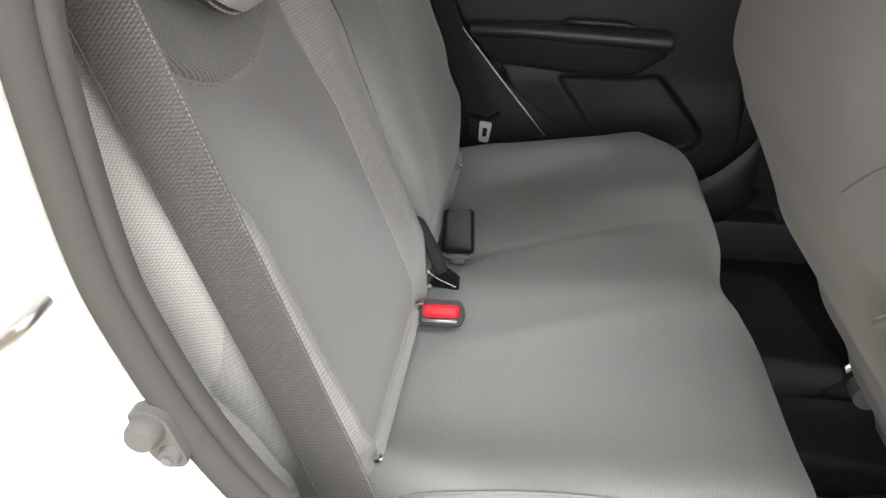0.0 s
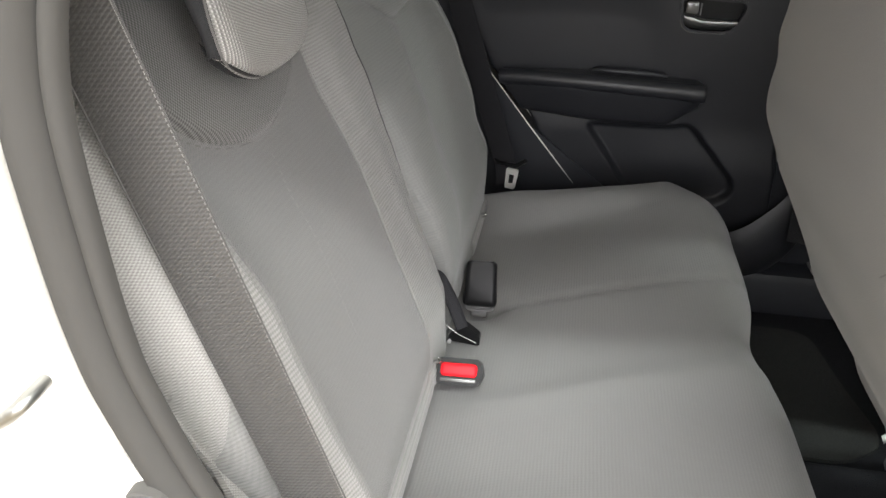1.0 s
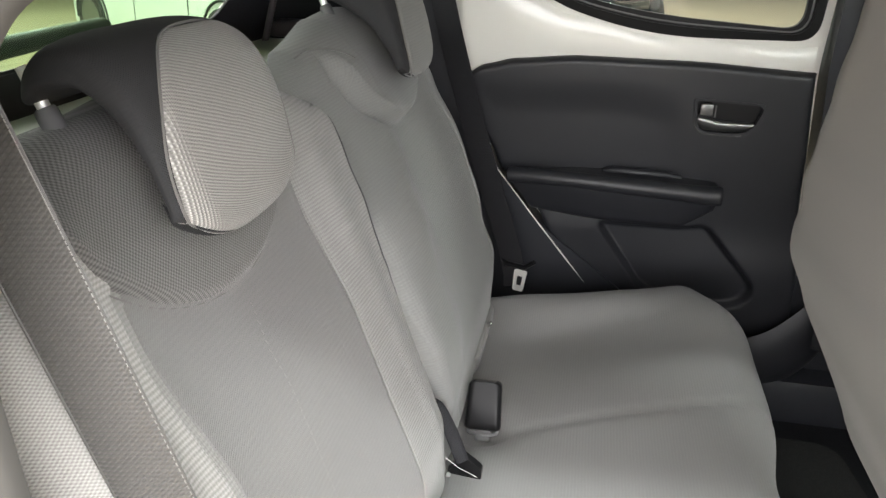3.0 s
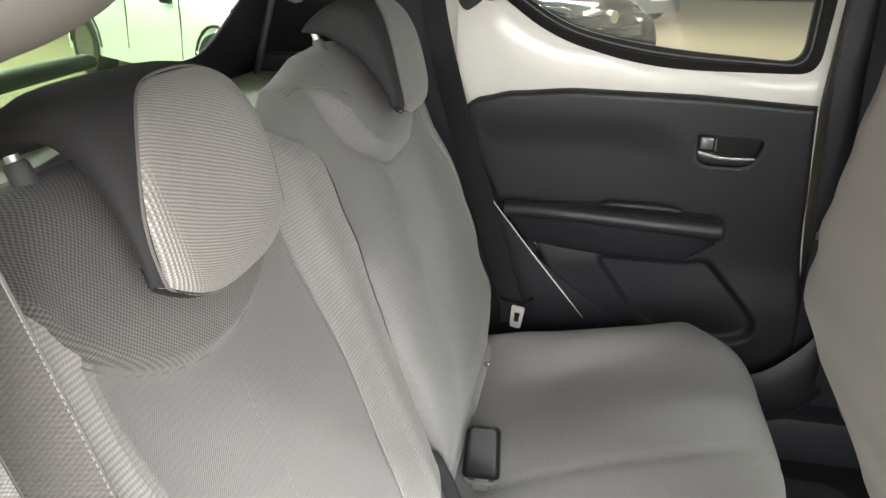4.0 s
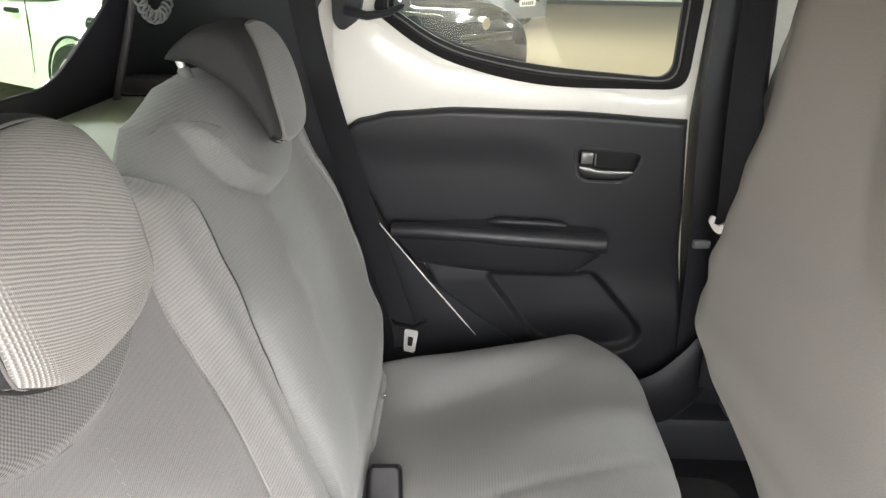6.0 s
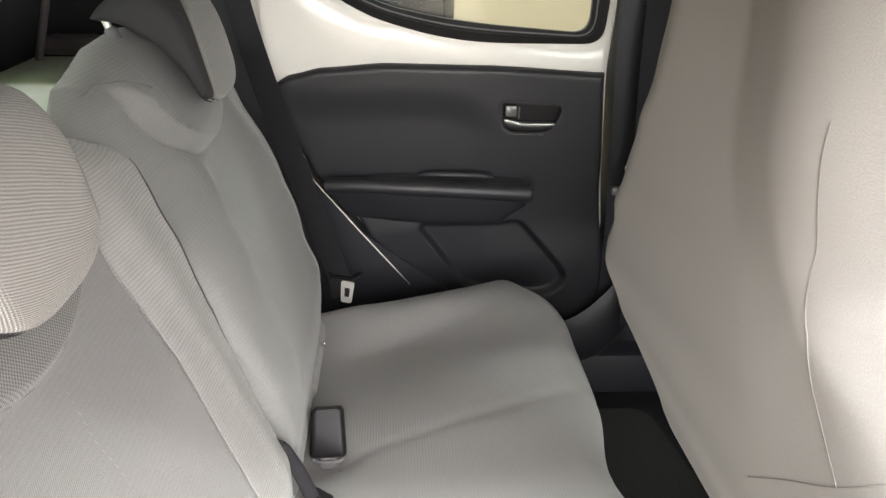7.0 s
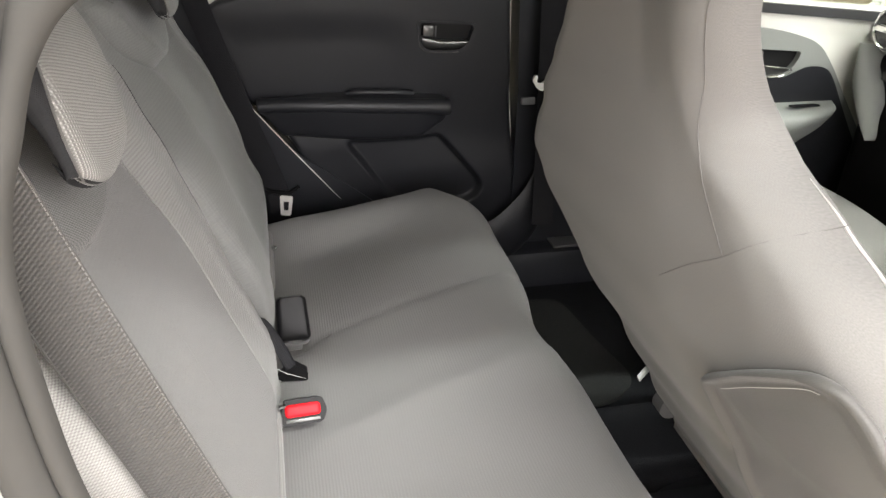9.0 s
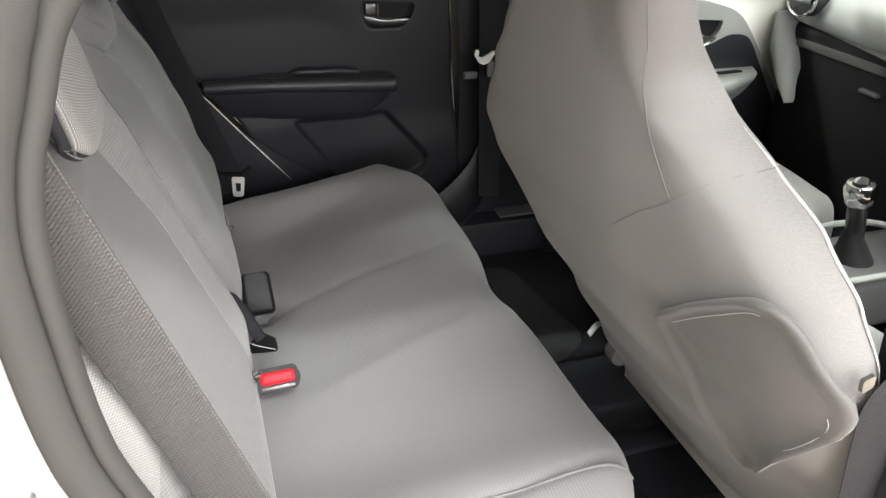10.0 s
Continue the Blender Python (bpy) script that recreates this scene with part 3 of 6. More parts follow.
def backrest(sgn, label):
    def side(yy, s):
        gap = curve(GAP, s) + (0.024 * smooth(0.13, 0.06, s) if sgn > 0 else 0.0)
        return MID + sgn * yy + (gap - MID) * max(0.0, 1 - yy / 0.13)

    SEAM_IN = SEAM_IN_NEAR if sgn < 0 else SEAM_IN_FAR
    OUTER, SEAM_OUT = (OUTER_FAR, SEAM_FAR) if sgn > 0 else (OUTER_NEAR, SEAM_NEAR)
    nu, nv = (130, 120) if sgn < 0 else (150, 170)
    F, B, UV = [], [], []
    for u in spaced(nu):
        f, b, w = [], [], []
        for v in spaced(nv):
            s0 = -0.035 + v * 0.58
            yy = 0.002 + u * (curve(OUTER, s0) - 0.002)
            s = -0.035 + v * (curve(TOP if sgn < 0 else TOP_FAR, yy) + 0.035)
            yy = 0.002 + u * (curve(OUTER, s) - 0.002)
            f.append(rest(side(yy, s), s, swell(yy, s, sgn)))
            top = curve(TOP if sgn < 0 else TOP_FAR, yy)
            b.append(rest(side(yy, s), s - 0.075 * smooth(top - 0.14, top, s), -0.115 + 0.012 * (rounded(yy - 0.002, 0.02) + rounded(curve(OUTER, s) - yy, 0.03)) / 0.02))
            w.append((yy, s))
        F.append(f), B.append(b), UV.append(w)
    if sgn < 0:
        F, B, UV = F[::-1], B[::-1], UV[::-1]
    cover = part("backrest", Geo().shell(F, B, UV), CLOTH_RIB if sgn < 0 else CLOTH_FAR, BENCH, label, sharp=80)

    def laid(name, pts, lift, material, lab):
        """A panel of cloth laid on the front, its rim tucked in."""
        P, W = [], []
        m, k = len(pts), len(pts[0])
        for i in range(m):
            row, wr = [], []
            for j in range(k):
                yy, s = pts[i][j]
                e = min(i, m - 1 - i, j, k - 1 - j)
                row.append(rest(side(yy, s), s, swell(yy, s, sgn) + (lift if e > 1 else lift * 0.6 if e == 1 else -0.004)))
                wr.append((yy, s))
            P.append(row), W.append(wr)
        if sgn < 0:
            P, W = P[::-1], W[::-1]
        return part(name, Geo().sheet(P, W), material, cover, lab)

    us, vs = np.linspace(0, 1, 70), np.linspace(0, 1, 80)
    edge_out = BAND_NEAR if sgn < 0 else SEAM_OUT
    centre = [[(curve(SEAM_IN, s) + u * (curve(edge_out, s) - curve(SEAM_IN, s)), s) for s in (0.012 + v * 0.47 for v in vs)] for u in us]
    if sgn < 0:
        laid("centre_panel", centre, 0.0025, CLOTH, "fine grey cloth panel")
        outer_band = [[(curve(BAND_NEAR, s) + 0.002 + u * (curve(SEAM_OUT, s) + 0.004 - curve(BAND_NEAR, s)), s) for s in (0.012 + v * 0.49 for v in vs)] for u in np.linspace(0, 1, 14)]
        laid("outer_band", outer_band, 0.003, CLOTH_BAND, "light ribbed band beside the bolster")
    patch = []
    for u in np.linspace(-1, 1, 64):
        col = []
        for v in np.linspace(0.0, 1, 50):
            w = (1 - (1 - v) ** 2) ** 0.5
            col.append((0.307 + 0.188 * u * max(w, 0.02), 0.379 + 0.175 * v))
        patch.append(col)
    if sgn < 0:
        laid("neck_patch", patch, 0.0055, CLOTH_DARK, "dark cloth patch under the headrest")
        # seam line that also draws the shadow where the patch bulges over
        ring = [(0.307 - 0.1895 * math.cos(a), 0.554 - 0.1765 * math.sin(a)) for a in np.linspace(0.55, math.pi - 0.35, 90)]
        part("shaded_patch_seam", Geo().tube([rest(side(yy, s), s, swell(yy, s, sgn) + 0.0024) for yy, s in ring], lambda t: 0.0004 + 0.0006 * math.sin(math.pi * t), 6), CLOTH_SEAM, cover, "tucked seam round the patch, doubling as its crease shade")
        edge_line = [(curve(SEAM_IN, s) - 0.002, s) for s in np.linspace(0.02, 0.40, 80)]
        part("panel_seam", Geo().tube([rest(side(yy, s), s, swell(yy, s, sgn) + 0.0022) for yy, s in edge_line], lambda t: 0.0004 + 0.0011 * math.sin(math.pi * t) ** 0.5, 6), CLOTH_RIB, cover, "raised seam along the centre panel")
    if sgn > 0:
        yoke = [rest(side(p.x, p.z), p.z, swell(p.x, p.z, sgn) + 0.0008) for p in bent([(0.045, 0, 0.528), (0.07, 0, 0.531), (0.09, 0, 0.526), (0.11, 0, 0.516), (0.133, 0, 0.499)], 6)]
        part("shoulder_seam", Geo().tube(yoke, 0.0007, 6), CLOTH_SEAM, cover, "fine seam across the shoulder")
    shift = 0.036 if sgn < 0 else 0.0
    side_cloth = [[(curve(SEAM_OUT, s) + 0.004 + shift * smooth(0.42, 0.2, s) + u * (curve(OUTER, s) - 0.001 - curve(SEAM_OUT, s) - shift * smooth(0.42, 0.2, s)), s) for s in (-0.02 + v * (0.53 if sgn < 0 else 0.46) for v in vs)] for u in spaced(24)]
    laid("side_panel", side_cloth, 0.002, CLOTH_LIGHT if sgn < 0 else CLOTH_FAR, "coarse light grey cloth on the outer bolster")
    # bottom hem with its two press studs
    hem = [[(0.16 + u * ((0.44 if sgn < 0 else curve(OUTER, -0.01)) - 0.175), -0.028 + 0.034 * v) for v in np.linspace(0, 1, 8)] for u in np.linspace(0, 1, 40)]
    laid("hem", hem, 0.006, CLOTH_RIB, "turned cloth hem")
    for yy, s in (((0.188, 0.016), (0.435, -0.006)) if sgn < 0 else ((0.268, 0.004), (0.378, -0.006))):
        at = Vector(rest(side(yy, s), s, 0.012 + swell(yy, s, sgn)))
        out = Vector((COS, 0, SIN))
        part("press_stud", Geo().tube([at - out * 0.006, at + out * 0.001, at + out * 0.003], lambda t: 0.0044 - 0.002 * max(0, t - 0.5) * 2, 12), CHROME, cover, "small chrome press stud")
    # a faint row of stitches below the neck patch
    if sgn < 0:
        # black line added to darken the gap between the two halves
        gap_path = [rest(curve(GAP, s) + 0.0035, s, swell(0.003, s, -1) - 0.0005) for s in np.linspace(0.2, 0.455, 50)]
        part("gap_shade", Geo().tube(gap_path, lambda t: 0.0003 + 0.0006 * smooth(0.0, 0.35, t) * smooth(1.0, 0.85, t), 6), BLACK_RUBBER, cover, "thin black line for the shade in the gap")
        row = Geo()
        for k in range(24):
            s = 0.175 + k * 0.0078
            yy = curve([(0.17, 0.354), (0.25, 0.345), (0.31, 0.334), (0.36, 0.311)], s)
            row.tube([Vector(rest(side(yy, s + d), s + d, swell(yy, s + d, sgn) + 0.0026)) for d in (0, 0.0038)], 0.00045, 4)
        part("stitching", row, STITCH, cover, "faint pale stitching")
    return cover


BENCH = thing("rear_bench", (0.1, MID, 0.36), "grey cloth rear bench seat with two separate upright backrests", "car seat")
backrest(1, "grey cloth backrest half beside the closed door")
backrest(-1, "grey cloth backrest half beside the open doorway")


def headrest(sgn, label):
    cy = MID + sgn * (0.285 if sgn > 0 else 0.318)
    col = 0.560 if sgn > 0 else 0.545
    head = thing("headrest", rest(cy, 0.545, -0.04), label, "headrest", group="rear headrests")
    # side profile (n, s): front and back lines from the hanging tip up and over to the rear point
    front = [(0.052, 0.4182), (0.060, 0.422), (0.066, 0.436), (0.071, 0.460), (0.0765, 0.492), (0.079, 0.525), (0.073, 0.556), (0.052, 0.580), (0.016, 0.590), (-0.022, 0.578), (-0.052, 0.561)]
    back = [(0.050, 0.4178), (0.050, 0.421), (0.051, 0.434), (0.053, 0.454), (0.054, 0.486), (0.048, 0.521), (0.030, 0.549), (0.004, 0.558), (-0.018, 0.557), (-0.036, 0.556), (-0.054, 0.558)]
    if sgn > 0:
        back = [(0.050, 0.4178), (0.048, 0.421), (0.046, 0.434), (0.044, 0.454), (0.038, 0.482), (0.028, 0.508), (0.010, 0.528), (-0.008, 0.548), (-0.022, 0.557), (-0.038, 0.564), (-0.054, 0.570)]
        front = front[:-2] + [(-0.022, 0.583), (-0.052, 0.573)]
    half = [0.096, 0.10, 0.102, 0.103, 0.105, 0.105, 0.103, 0.099, 0.090, 0.072, 0.040]

    def along(line, t):
        x = t * (len(line) - 1)
        i = min(int(x), len(line) - 2)
        p0, p1, p2, p3 = (Vector(line[max(0, min(len(line) - 1, i + k))]) if isinstance(line[0], tuple) else line[max(0, min(len(line) - 1, i + k))] for k in (-1, 0, 1, 2))
        f = x - i
        return 0.5 * (2 * p1 + (p2 - p0) * f + (2 * p0 - 5 * p1 + 4 * p2 - p3) * f * f + (3 * p1 - p0 - 3 * p2 + p3) * f ** 3)

    def at(t, u, which, lift=0.0):
        f, b, h = along(front, t), along(back, t), along(half, t)
        e = 2.5 if (u < 0) == (sgn < 0) else 4.0
        g = (1 - min(1.0, abs(u)) ** e) ** (1 / e)
        mid = (f + b) / 2
        end = f if which else b
        p = mid + (end - mid) * g + (end - mid).normalized() * lift * g
        # the lower rim is rounded up towards both sides
        rise = (0.048 * u ** 3 if u > 0 else 0.03 * -u ** 3) * (1 - t) ** 4
        if sgn < 0 and u < 0:
            h *= 0.93
        return rest(cy + sgn * u * h, 0.437 + (p.y - 0.4182) * 1.05 + rise if sgn > 0 else p.y + 0.011 + rise, p.x)

    us = [math.sin((i / 40 - 0.5) * math.pi) for i in range(41)]
    ts = np.linspace(0, 1, 60)
    UV = [[(u * 0.12, t * 0.3) for t in ts] for u in us]
    F = [[at(t, u, True) for t in ts] for u in us]
    B = [[at(t, u, False) for t in ts] for u in us]
    if sgn < 0:
        F, B, UV = F[::-1], B[::-1], UV[::-1]
    pad = part("pad", Geo().shell(F, B, UV), CLOTH_BLACK, head, "black cloth sides and crown")
    def face(a, v):
        """The front panel's own outline: square below, arched at the top, nearer to the inner side."""
        q = max(0.0, (v - 0.5) / 0.5)
        w = max(0.0, 1 - q ** 2.6) ** (1 / 2.6)
        out = (0.97 if a > 0 else 0.96) if sgn < 0 else (0.96 if a > 0 else 0.80)
        return a * out * max(0.10, w) + (0.06 if sgn > 0 else -0.2) * smooth(0.45, 1.0, v), 0.012 + 0.66 * v

    P, W = [], []
    n_u, n_t = 44, 60
    for i in range(n_u):
        row, wr = [], []
        for j in range(n_t):
            a, v = 2 * i / (n_u - 1) - 1, j / (n_t - 1)
            u, t = face(a, v)
            e = min(i, n_u - 1 - i, j, n_t - 1 - j)
            row.append(at(t, u, True, 0.0035 if e > 1 else 0.002 if e == 1 else -0.003))
            wr.append((u * 0.12, t * 0.3))
        P.append(row), W.append(wr)
    if sgn < 0:
        P, W = P[::-1], W[::-1]
    part("front_panel", Geo().sheet(P, W), CLOTH_FAR if sgn > 0 else CLOTH_HEAD, pad, "smooth grey cloth panel" if sgn > 0 else "coarse light grey ribbed cloth panel with pale cords")
    rim = []
    for k in range(120):
        a = 2 * math.pi * k / 120
        v = 0.5 + 0.5 * math.copysign(abs(math.sin(a)) ** 0.8, math.sin(a))
        u, t = face(math.copysign(1.0, math.cos(a)) * (abs(math.cos(a)) ** 0.3 if v < 0.5 else 1.0), v)
        rim.append(at(t, u, True, 0.0012))
    part("seam", Geo().tube(rim, 0.0011, 6, closed=True), CLOTH_SEAM, pad, "stitched seam round the panel")
    for q in (-1, 1):
        part("post", Geo().tube([rest(cy + q * 0.06, 0.46, -0.028), rest(cy + q * 0.06, 0.595, -0.028)], 0.005, 12), STEEL, head, "steel post")
        part("guide", Geo().tube([rest(cy + q * 0.06, col - 0.03, -0.028), rest(cy + q * 0.06, col + 0.016, -0.028), rest(cy + q * 0.06, col + 0.019, -0.028)], lambda t: 0.010 - 0.003 * t, 16), GREY_PLASTIC, head, "grey plastic guide collar")
    return head


headrest(1, "grey and black cloth headrest on the far backrest")
headrest(-1, "grey and black cloth headrest on the backrest by the doorway")


CUSH_Z = [(-0.08, 0.575), (0.0, 0.583), (0.08, 0.59), (0.25, 0.612), (0.36, 0.62), (0.5, 0.615)]


def cushion():

    def edge(yy):
        """The front rim: two rounded places and a step back between them."""
        x = 0.466 - 0.026 * math.exp(-(yy / 0.10) ** 2)
        return x - 0.16 * max(0.0, yy - 0.36) ** 2 / 0.036 * 0.5

    def outer(x):
        return 0.45 + 0.32 * max(-0.02, min(x, 0.36))

    def top(x, y):
        yy = abs(y - MID)
        z = curve(CUSH_Z, x)
        # three soft sections and two bolsters, divided by slanting seams
        far, c1, c2, near = 0.335 + 0.42 * max(0.0, x), 0.045 + 0.31 * x, -0.19 + 0.32 * x, -0.452 + 0.09 * x
        fade = smooth(-0.02, 0.1, x)
        if y > c1:
            w = (y - c1) / (far - c1)
            z += fade * smooth(0.03, 0.2, edge(yy) - x) * (-0.02 * smooth(0.1, 1.0, min(1.0, w)) ** 1.4 + 0.02 * smooth(-0.03, 0.05, y - far))
        elif y < c2:
            w = (c2 - y) / (c2 - near)
            z += fade * (-0.008 * smooth(0.0, 0.45, w) + 0.004 * smooth(0.5, 1.0, w) + 0.004 * smooth(0.0, 0.02, near - y))
        z -= 0.0045 * math.exp(-((y - c1) / 0.007) ** 2) * fade
        z += 0.003 * math.exp(-((y - c2) / 0.014) ** 2) * fade
        z -= 0.004 * math.exp(-((y - near) / 0.005) ** 2) * fade
        z += (0.012 + 0.016 * smooth(0.3, 0.0, x)) * math.exp(-((yy - 0.43) / 0.06) ** 2)
        # a dip at the root of the buckle
        z -= 0.026 * math.exp(-((x - 0.035) / 0.04) ** 2 - ((y - 0.07) / 0.035) ** 2)
        z -= rounded(edge(yy) - x, 0.06)
        z -= rounded(outer(x) - yy, 0.05)
        return z

    nx, ny = 70, 120
    F, B, UV = [], [], []
    for i in range(nx):
        f, b, w = [], [], []
        for j in range(ny):
            p = math.sin((j / (ny - 1) - 0.5) * math.pi)
            p = 0.55 * p + 0.45 * (2 * j / (ny - 1) - 1)
            q = math.sin(i / (nx - 1) * math.pi / 2) * 0.6 + i / (nx - 1) * 0.4
            x = -0.08 + q * (edge(abs(p) * 0.5) + 0.08)
            yy = abs(p) * outer(x)
            x = -0.08 + q * (edge(yy) + 0.08)
            y = MID + math.copysign(yy, p)
            f.append((x, y, top(x, y)))
            b.append((x - 0.03 * q, MID + (y - MID) * 0.97, 0.37))
            w.append((y, x))
        F.append(f), B.append(b), UV.append(w)
    seat = part("cushion", Geo().shell(F, B, UV), CLOTH_SEAT, BENCH, "fine grey cloth cushion with two dished places")
    path = []
    for x in np.linspace(0.02, 0.445, 30):
        x = min(x, edge(0.452) - 0.004)
        path.append((x, MID - 0.452, top(x, MID - 0.452) + 0.001))
    part("piping", Geo().tube(path, 0.0022, 6), CLOTH, seat)
    line = [(x, 0.045 + 0.31 * x) for x in np.linspace(0.05, 0.36, 30)]
    part("cushion_seam", Geo().tube([(x, y, top(x, y) + 0.0002) for x, y in line], lambda t: 0.0006 - 0.0004 * t, 6), CLOTH_SEAM, seat, "fine dark seam")
    return seat


cushion()


# ---- belts and buckles ----
def belts():
    near = thing("seat_belt", (0.05, -0.52, 0.6), "dark grey woven seat belt hanging down beside the open doorway", "seat belt", group="rear seat belts")
    part("webbing", strip(bent([(-0.222, -0.517, 1.4), (-0.156, -0.5165, 1.2), (-0.124, -0.5165, 1.1), (-0.077, -0.5165, 0.95), (-0.03, -0.5155, 0.8), (0.0015, -0.5155, 0.7), (0.025, -0.514, 0.6)]), 0.047, (1, 0.12, 0.29)), WEB_NEAR, near)
    line = bent([(-0.222, -0.517, 1.4), (-0.156, -0.5165, 1.2), (-0.124, -0.5165, 1.1), (-0.077, -0.5165, 0.95), (-0.03, -0.5155, 0.8), (0.0015, -0.5155, 0.7), (0.025, -0.514, 0.6)])
    edge = Vector((1, 0.12, 0.29)).normalized() * 0.0235
    for q in (-1, 1):
        part("selvedge", Geo().tube([p + edge * q for p in line], 0.0011, 6), WEB_NEAR, near, "bound edge")
    dots = Geo()
    for a, b in zip(line[::1], line[1:]):
        for k in range(4):
            p = a + (b - a) * k / 4 + edge * 1.0 + Vector((0, -0.0012, 0))
            dots.tube([p, p + (b - a).normalized() * 0.0022], 0.0004, 4)
    part("edge_stitching", dots, STITCH, near, "pale dotted edge stitching")
    far = thing("seat_belt", (0.03, 0.52, 0.6), "black seat belt hanging beside the closed far door", "seat belt", group="rear seat belts")
    part("webbing", strip(bent([(-0.17, 0.56, 1.4), (-0.13, 0.55, 1.15), (-0.06, 0.54, 0.9), (0.02, 0.525, 0.66), (0.03, 0.52, 0.6)]), 0.05, (1, -0.35, 0.4)), WEB_FAR, far)
    tongue = Geo()
    outer_loop = round_poly([(-0.014, 0.02), (0.014, 0.02), (0.011, -0.02), (-0.011, -0.02)], 0.005)
    hole = round_poly([(-0.006, 0.008), (0.006, 0.008), (0.005, -0.01), (-0.005, -0.01)], 0.002)
    m = pose(0.04, 0.505, 0.618, 0, 0, -20)
    tongue.plate(outer_loop, [hole], lambda a, b: (a, 0.3 * b, b), (0, 0.0025, 0))
    part("tongue", tongue.moved(m), STEEL, far, "bright steel belt tongue")
    part("tongue_grip", Geo().tube([(0.005, 0.535, 0.648), (0.012, 0.525, 0.643), (0.05, 0.51, 0.645), (0.068, 0.505, 0.66)], 0.006, 10, flat=0.8), BUCKLE_BLACK, far, "black plastic grip of the tongue")


belts()


def buckles():
    # buckle with the red button, end face towards the doorway
    red = thing("belt_buckle", (0.034, -0.13, 0.585), "black seat belt buckle with a red release button", "buckle", group="belt buckles")
    m = pose(0.038, -0.135, 0.61, -38, 0, 3)
    shape = round_poly([(-0.03, -0.016), (0.024, -0.016), (0.031, 0.0), (0.025, 0.018), (-0.028, 0.018)], 0.006)
    body = Geo().plate(shape, [], lambda a, b: (a, -0.028, b), (0, 0.045, 0)).moved(m)
    body = part("body", body, BUCKLE_BLACK, red, sharp=30)
    part("button", Geo().box((-0.025, -0.0325, -0.0055), (0.022, -0.024, 0.0115), 0.005, m, 3), RED_PLASTIC, body, "red release button")
    part("slot_frame", Geo().box((-0.025, -0.0305, -0.0125), (0.021, -0.026, -0.0075), 0.0012, m), LEVER_GREY, body, "grey slot for the tongue")
    # buckle of the other place, seen from its back
    pad = thing("belt_buckle", (0.036, 0.085, 0.58), "black seat belt buckle turned with its plain back up", "buckle", group="belt buckles")
    m = pose(0.034, 0.088, 0.613, 64, 0, 3)
    top, low = [], []
    for i in range(17):
        a = -1 + i / 8
        r, s = [], []
        for j in range(25):
            b = -0.036 + 0.072 * j / 24
            w = 0.0265 - 0.003 * j / 24 - rounded(0.036 - abs(b), 0.008) * 0.6
            h = 0.014 - rounded(b + 0.036, 0.010) - 0.006 * rounded(0.03 * (1 - abs(a)), 0.008) / 0.008 + 0.003 * math.sin(math.pi * j / 24)
            r.append((a * w, b, h)), s.append((a * w, b, -0.012))
        top.append(r), low.append(s)
    body = part("body", Geo().shell(top, low).moved(m), BUCKLE_BLACK, pad, sharp=60)
    # grey bar carries the highlight along the black lower lip
    part("lip", Geo().tube(bent([(-0.022, -0.034, 0.003), (-0.016, -0.040, 0.007), (0.016, -0.040, 0.007), (0.022, -0.034, 0.003)], 5), 0.0028, 8).moved(m), GREY_PLASTIC, body, "lower lip, grey for its gloss highlight")
    part("tab", Geo().box((-0.012, -0.052, -0.010), (0.012, -0.034, 0.004), 0.003, m), GREY_PLASTIC, body, "grey strap tab")
    # centre strap and its hook between the backrests
    strap = thing("centre_strap", (0.02, -0.02, 0.58), "black webbing loop with a wire hook between the backrests", "strap")
    part("loop", strip(bent([rest(-0.043, 0.082, 0.008), rest(-0.045, 0.073, 0.018), rest(-0.047, 0.05, 0.022), rest(-0.05, 0.025, 0.024), rest(-0.054, -0.01, 0.024)]), 0.018, (0.8, 0.5, 0.2), 0.006), WEB_FAR, strap)
    part("hook", Geo().plate(round_poly([(-0.02, 0.0), (0.028, -0.004), (0.028, 0.012), (0.005, 0.03)], 0.004), [], lambda a, b: (0.022 + a, -0.042, 0.592 + b), (0, 0.012, 0)), BUCKLE_BLACK, strap)
    part("wire", Geo().tube([(0.0, -0.046, 0.622), (0.02, -0.05, 0.610), (0.046, -0.05, 0.598)], 0.0006, 8), STEEL_DARK, strap, "bright wire")
    part("screw", Geo().tube([(0.006, -0.05, 0.597), (0.008, -0.054, 0.599)], 0.0035, 12), CORD_GREY, strap, "small steel screw")


buckles()


# ---- far rear door ----
def door_y(z):
    return 0.632 - 0.1 * (z - 0.8)


DOOR_TOP = [(-0.11, 0.985), (-0.06, 1.014), (0.0, 1.028), (0.116, 1.038), (0.317, 1.036), (0.56, 1.024)]
DOOR_BACK = [(0.40, 0.298), (0.55, 0.183), (0.69, 0.072), (0.83, -0.035), (0.9, -0.07), (1.0, -0.094), (1.1, -0.1)]
DOOR_FRONT = [(0.40, 0.6155), (0.573, 0.589), (0.813, 0.5565), (1.03, 0.5355), (1.1, 0.532)]


def inside(poly, x, z):
    """Signed distance to a polygon: positive within."""
    best, odd = 9.0, False
    for (x0, z0), (x1, z1) in zip(poly, poly[1:] + poly[:1]):
        dx, dz = x1 - x0, z1 - z0
        t = max(0.0, min(1.0, ((x - x0) * dx + (z - z0) * dz) / (dx * dx + dz * dz + 1e-12)))
        best = min(best, math.hypot(x - x0 - t * dx, z - z0 - t * dz))
        if (z0 > z) != (z1 > z) and x < x0 + (z - z0) / (z1 - z0) * dx:
            odd = not odd
    return best if odd else -best


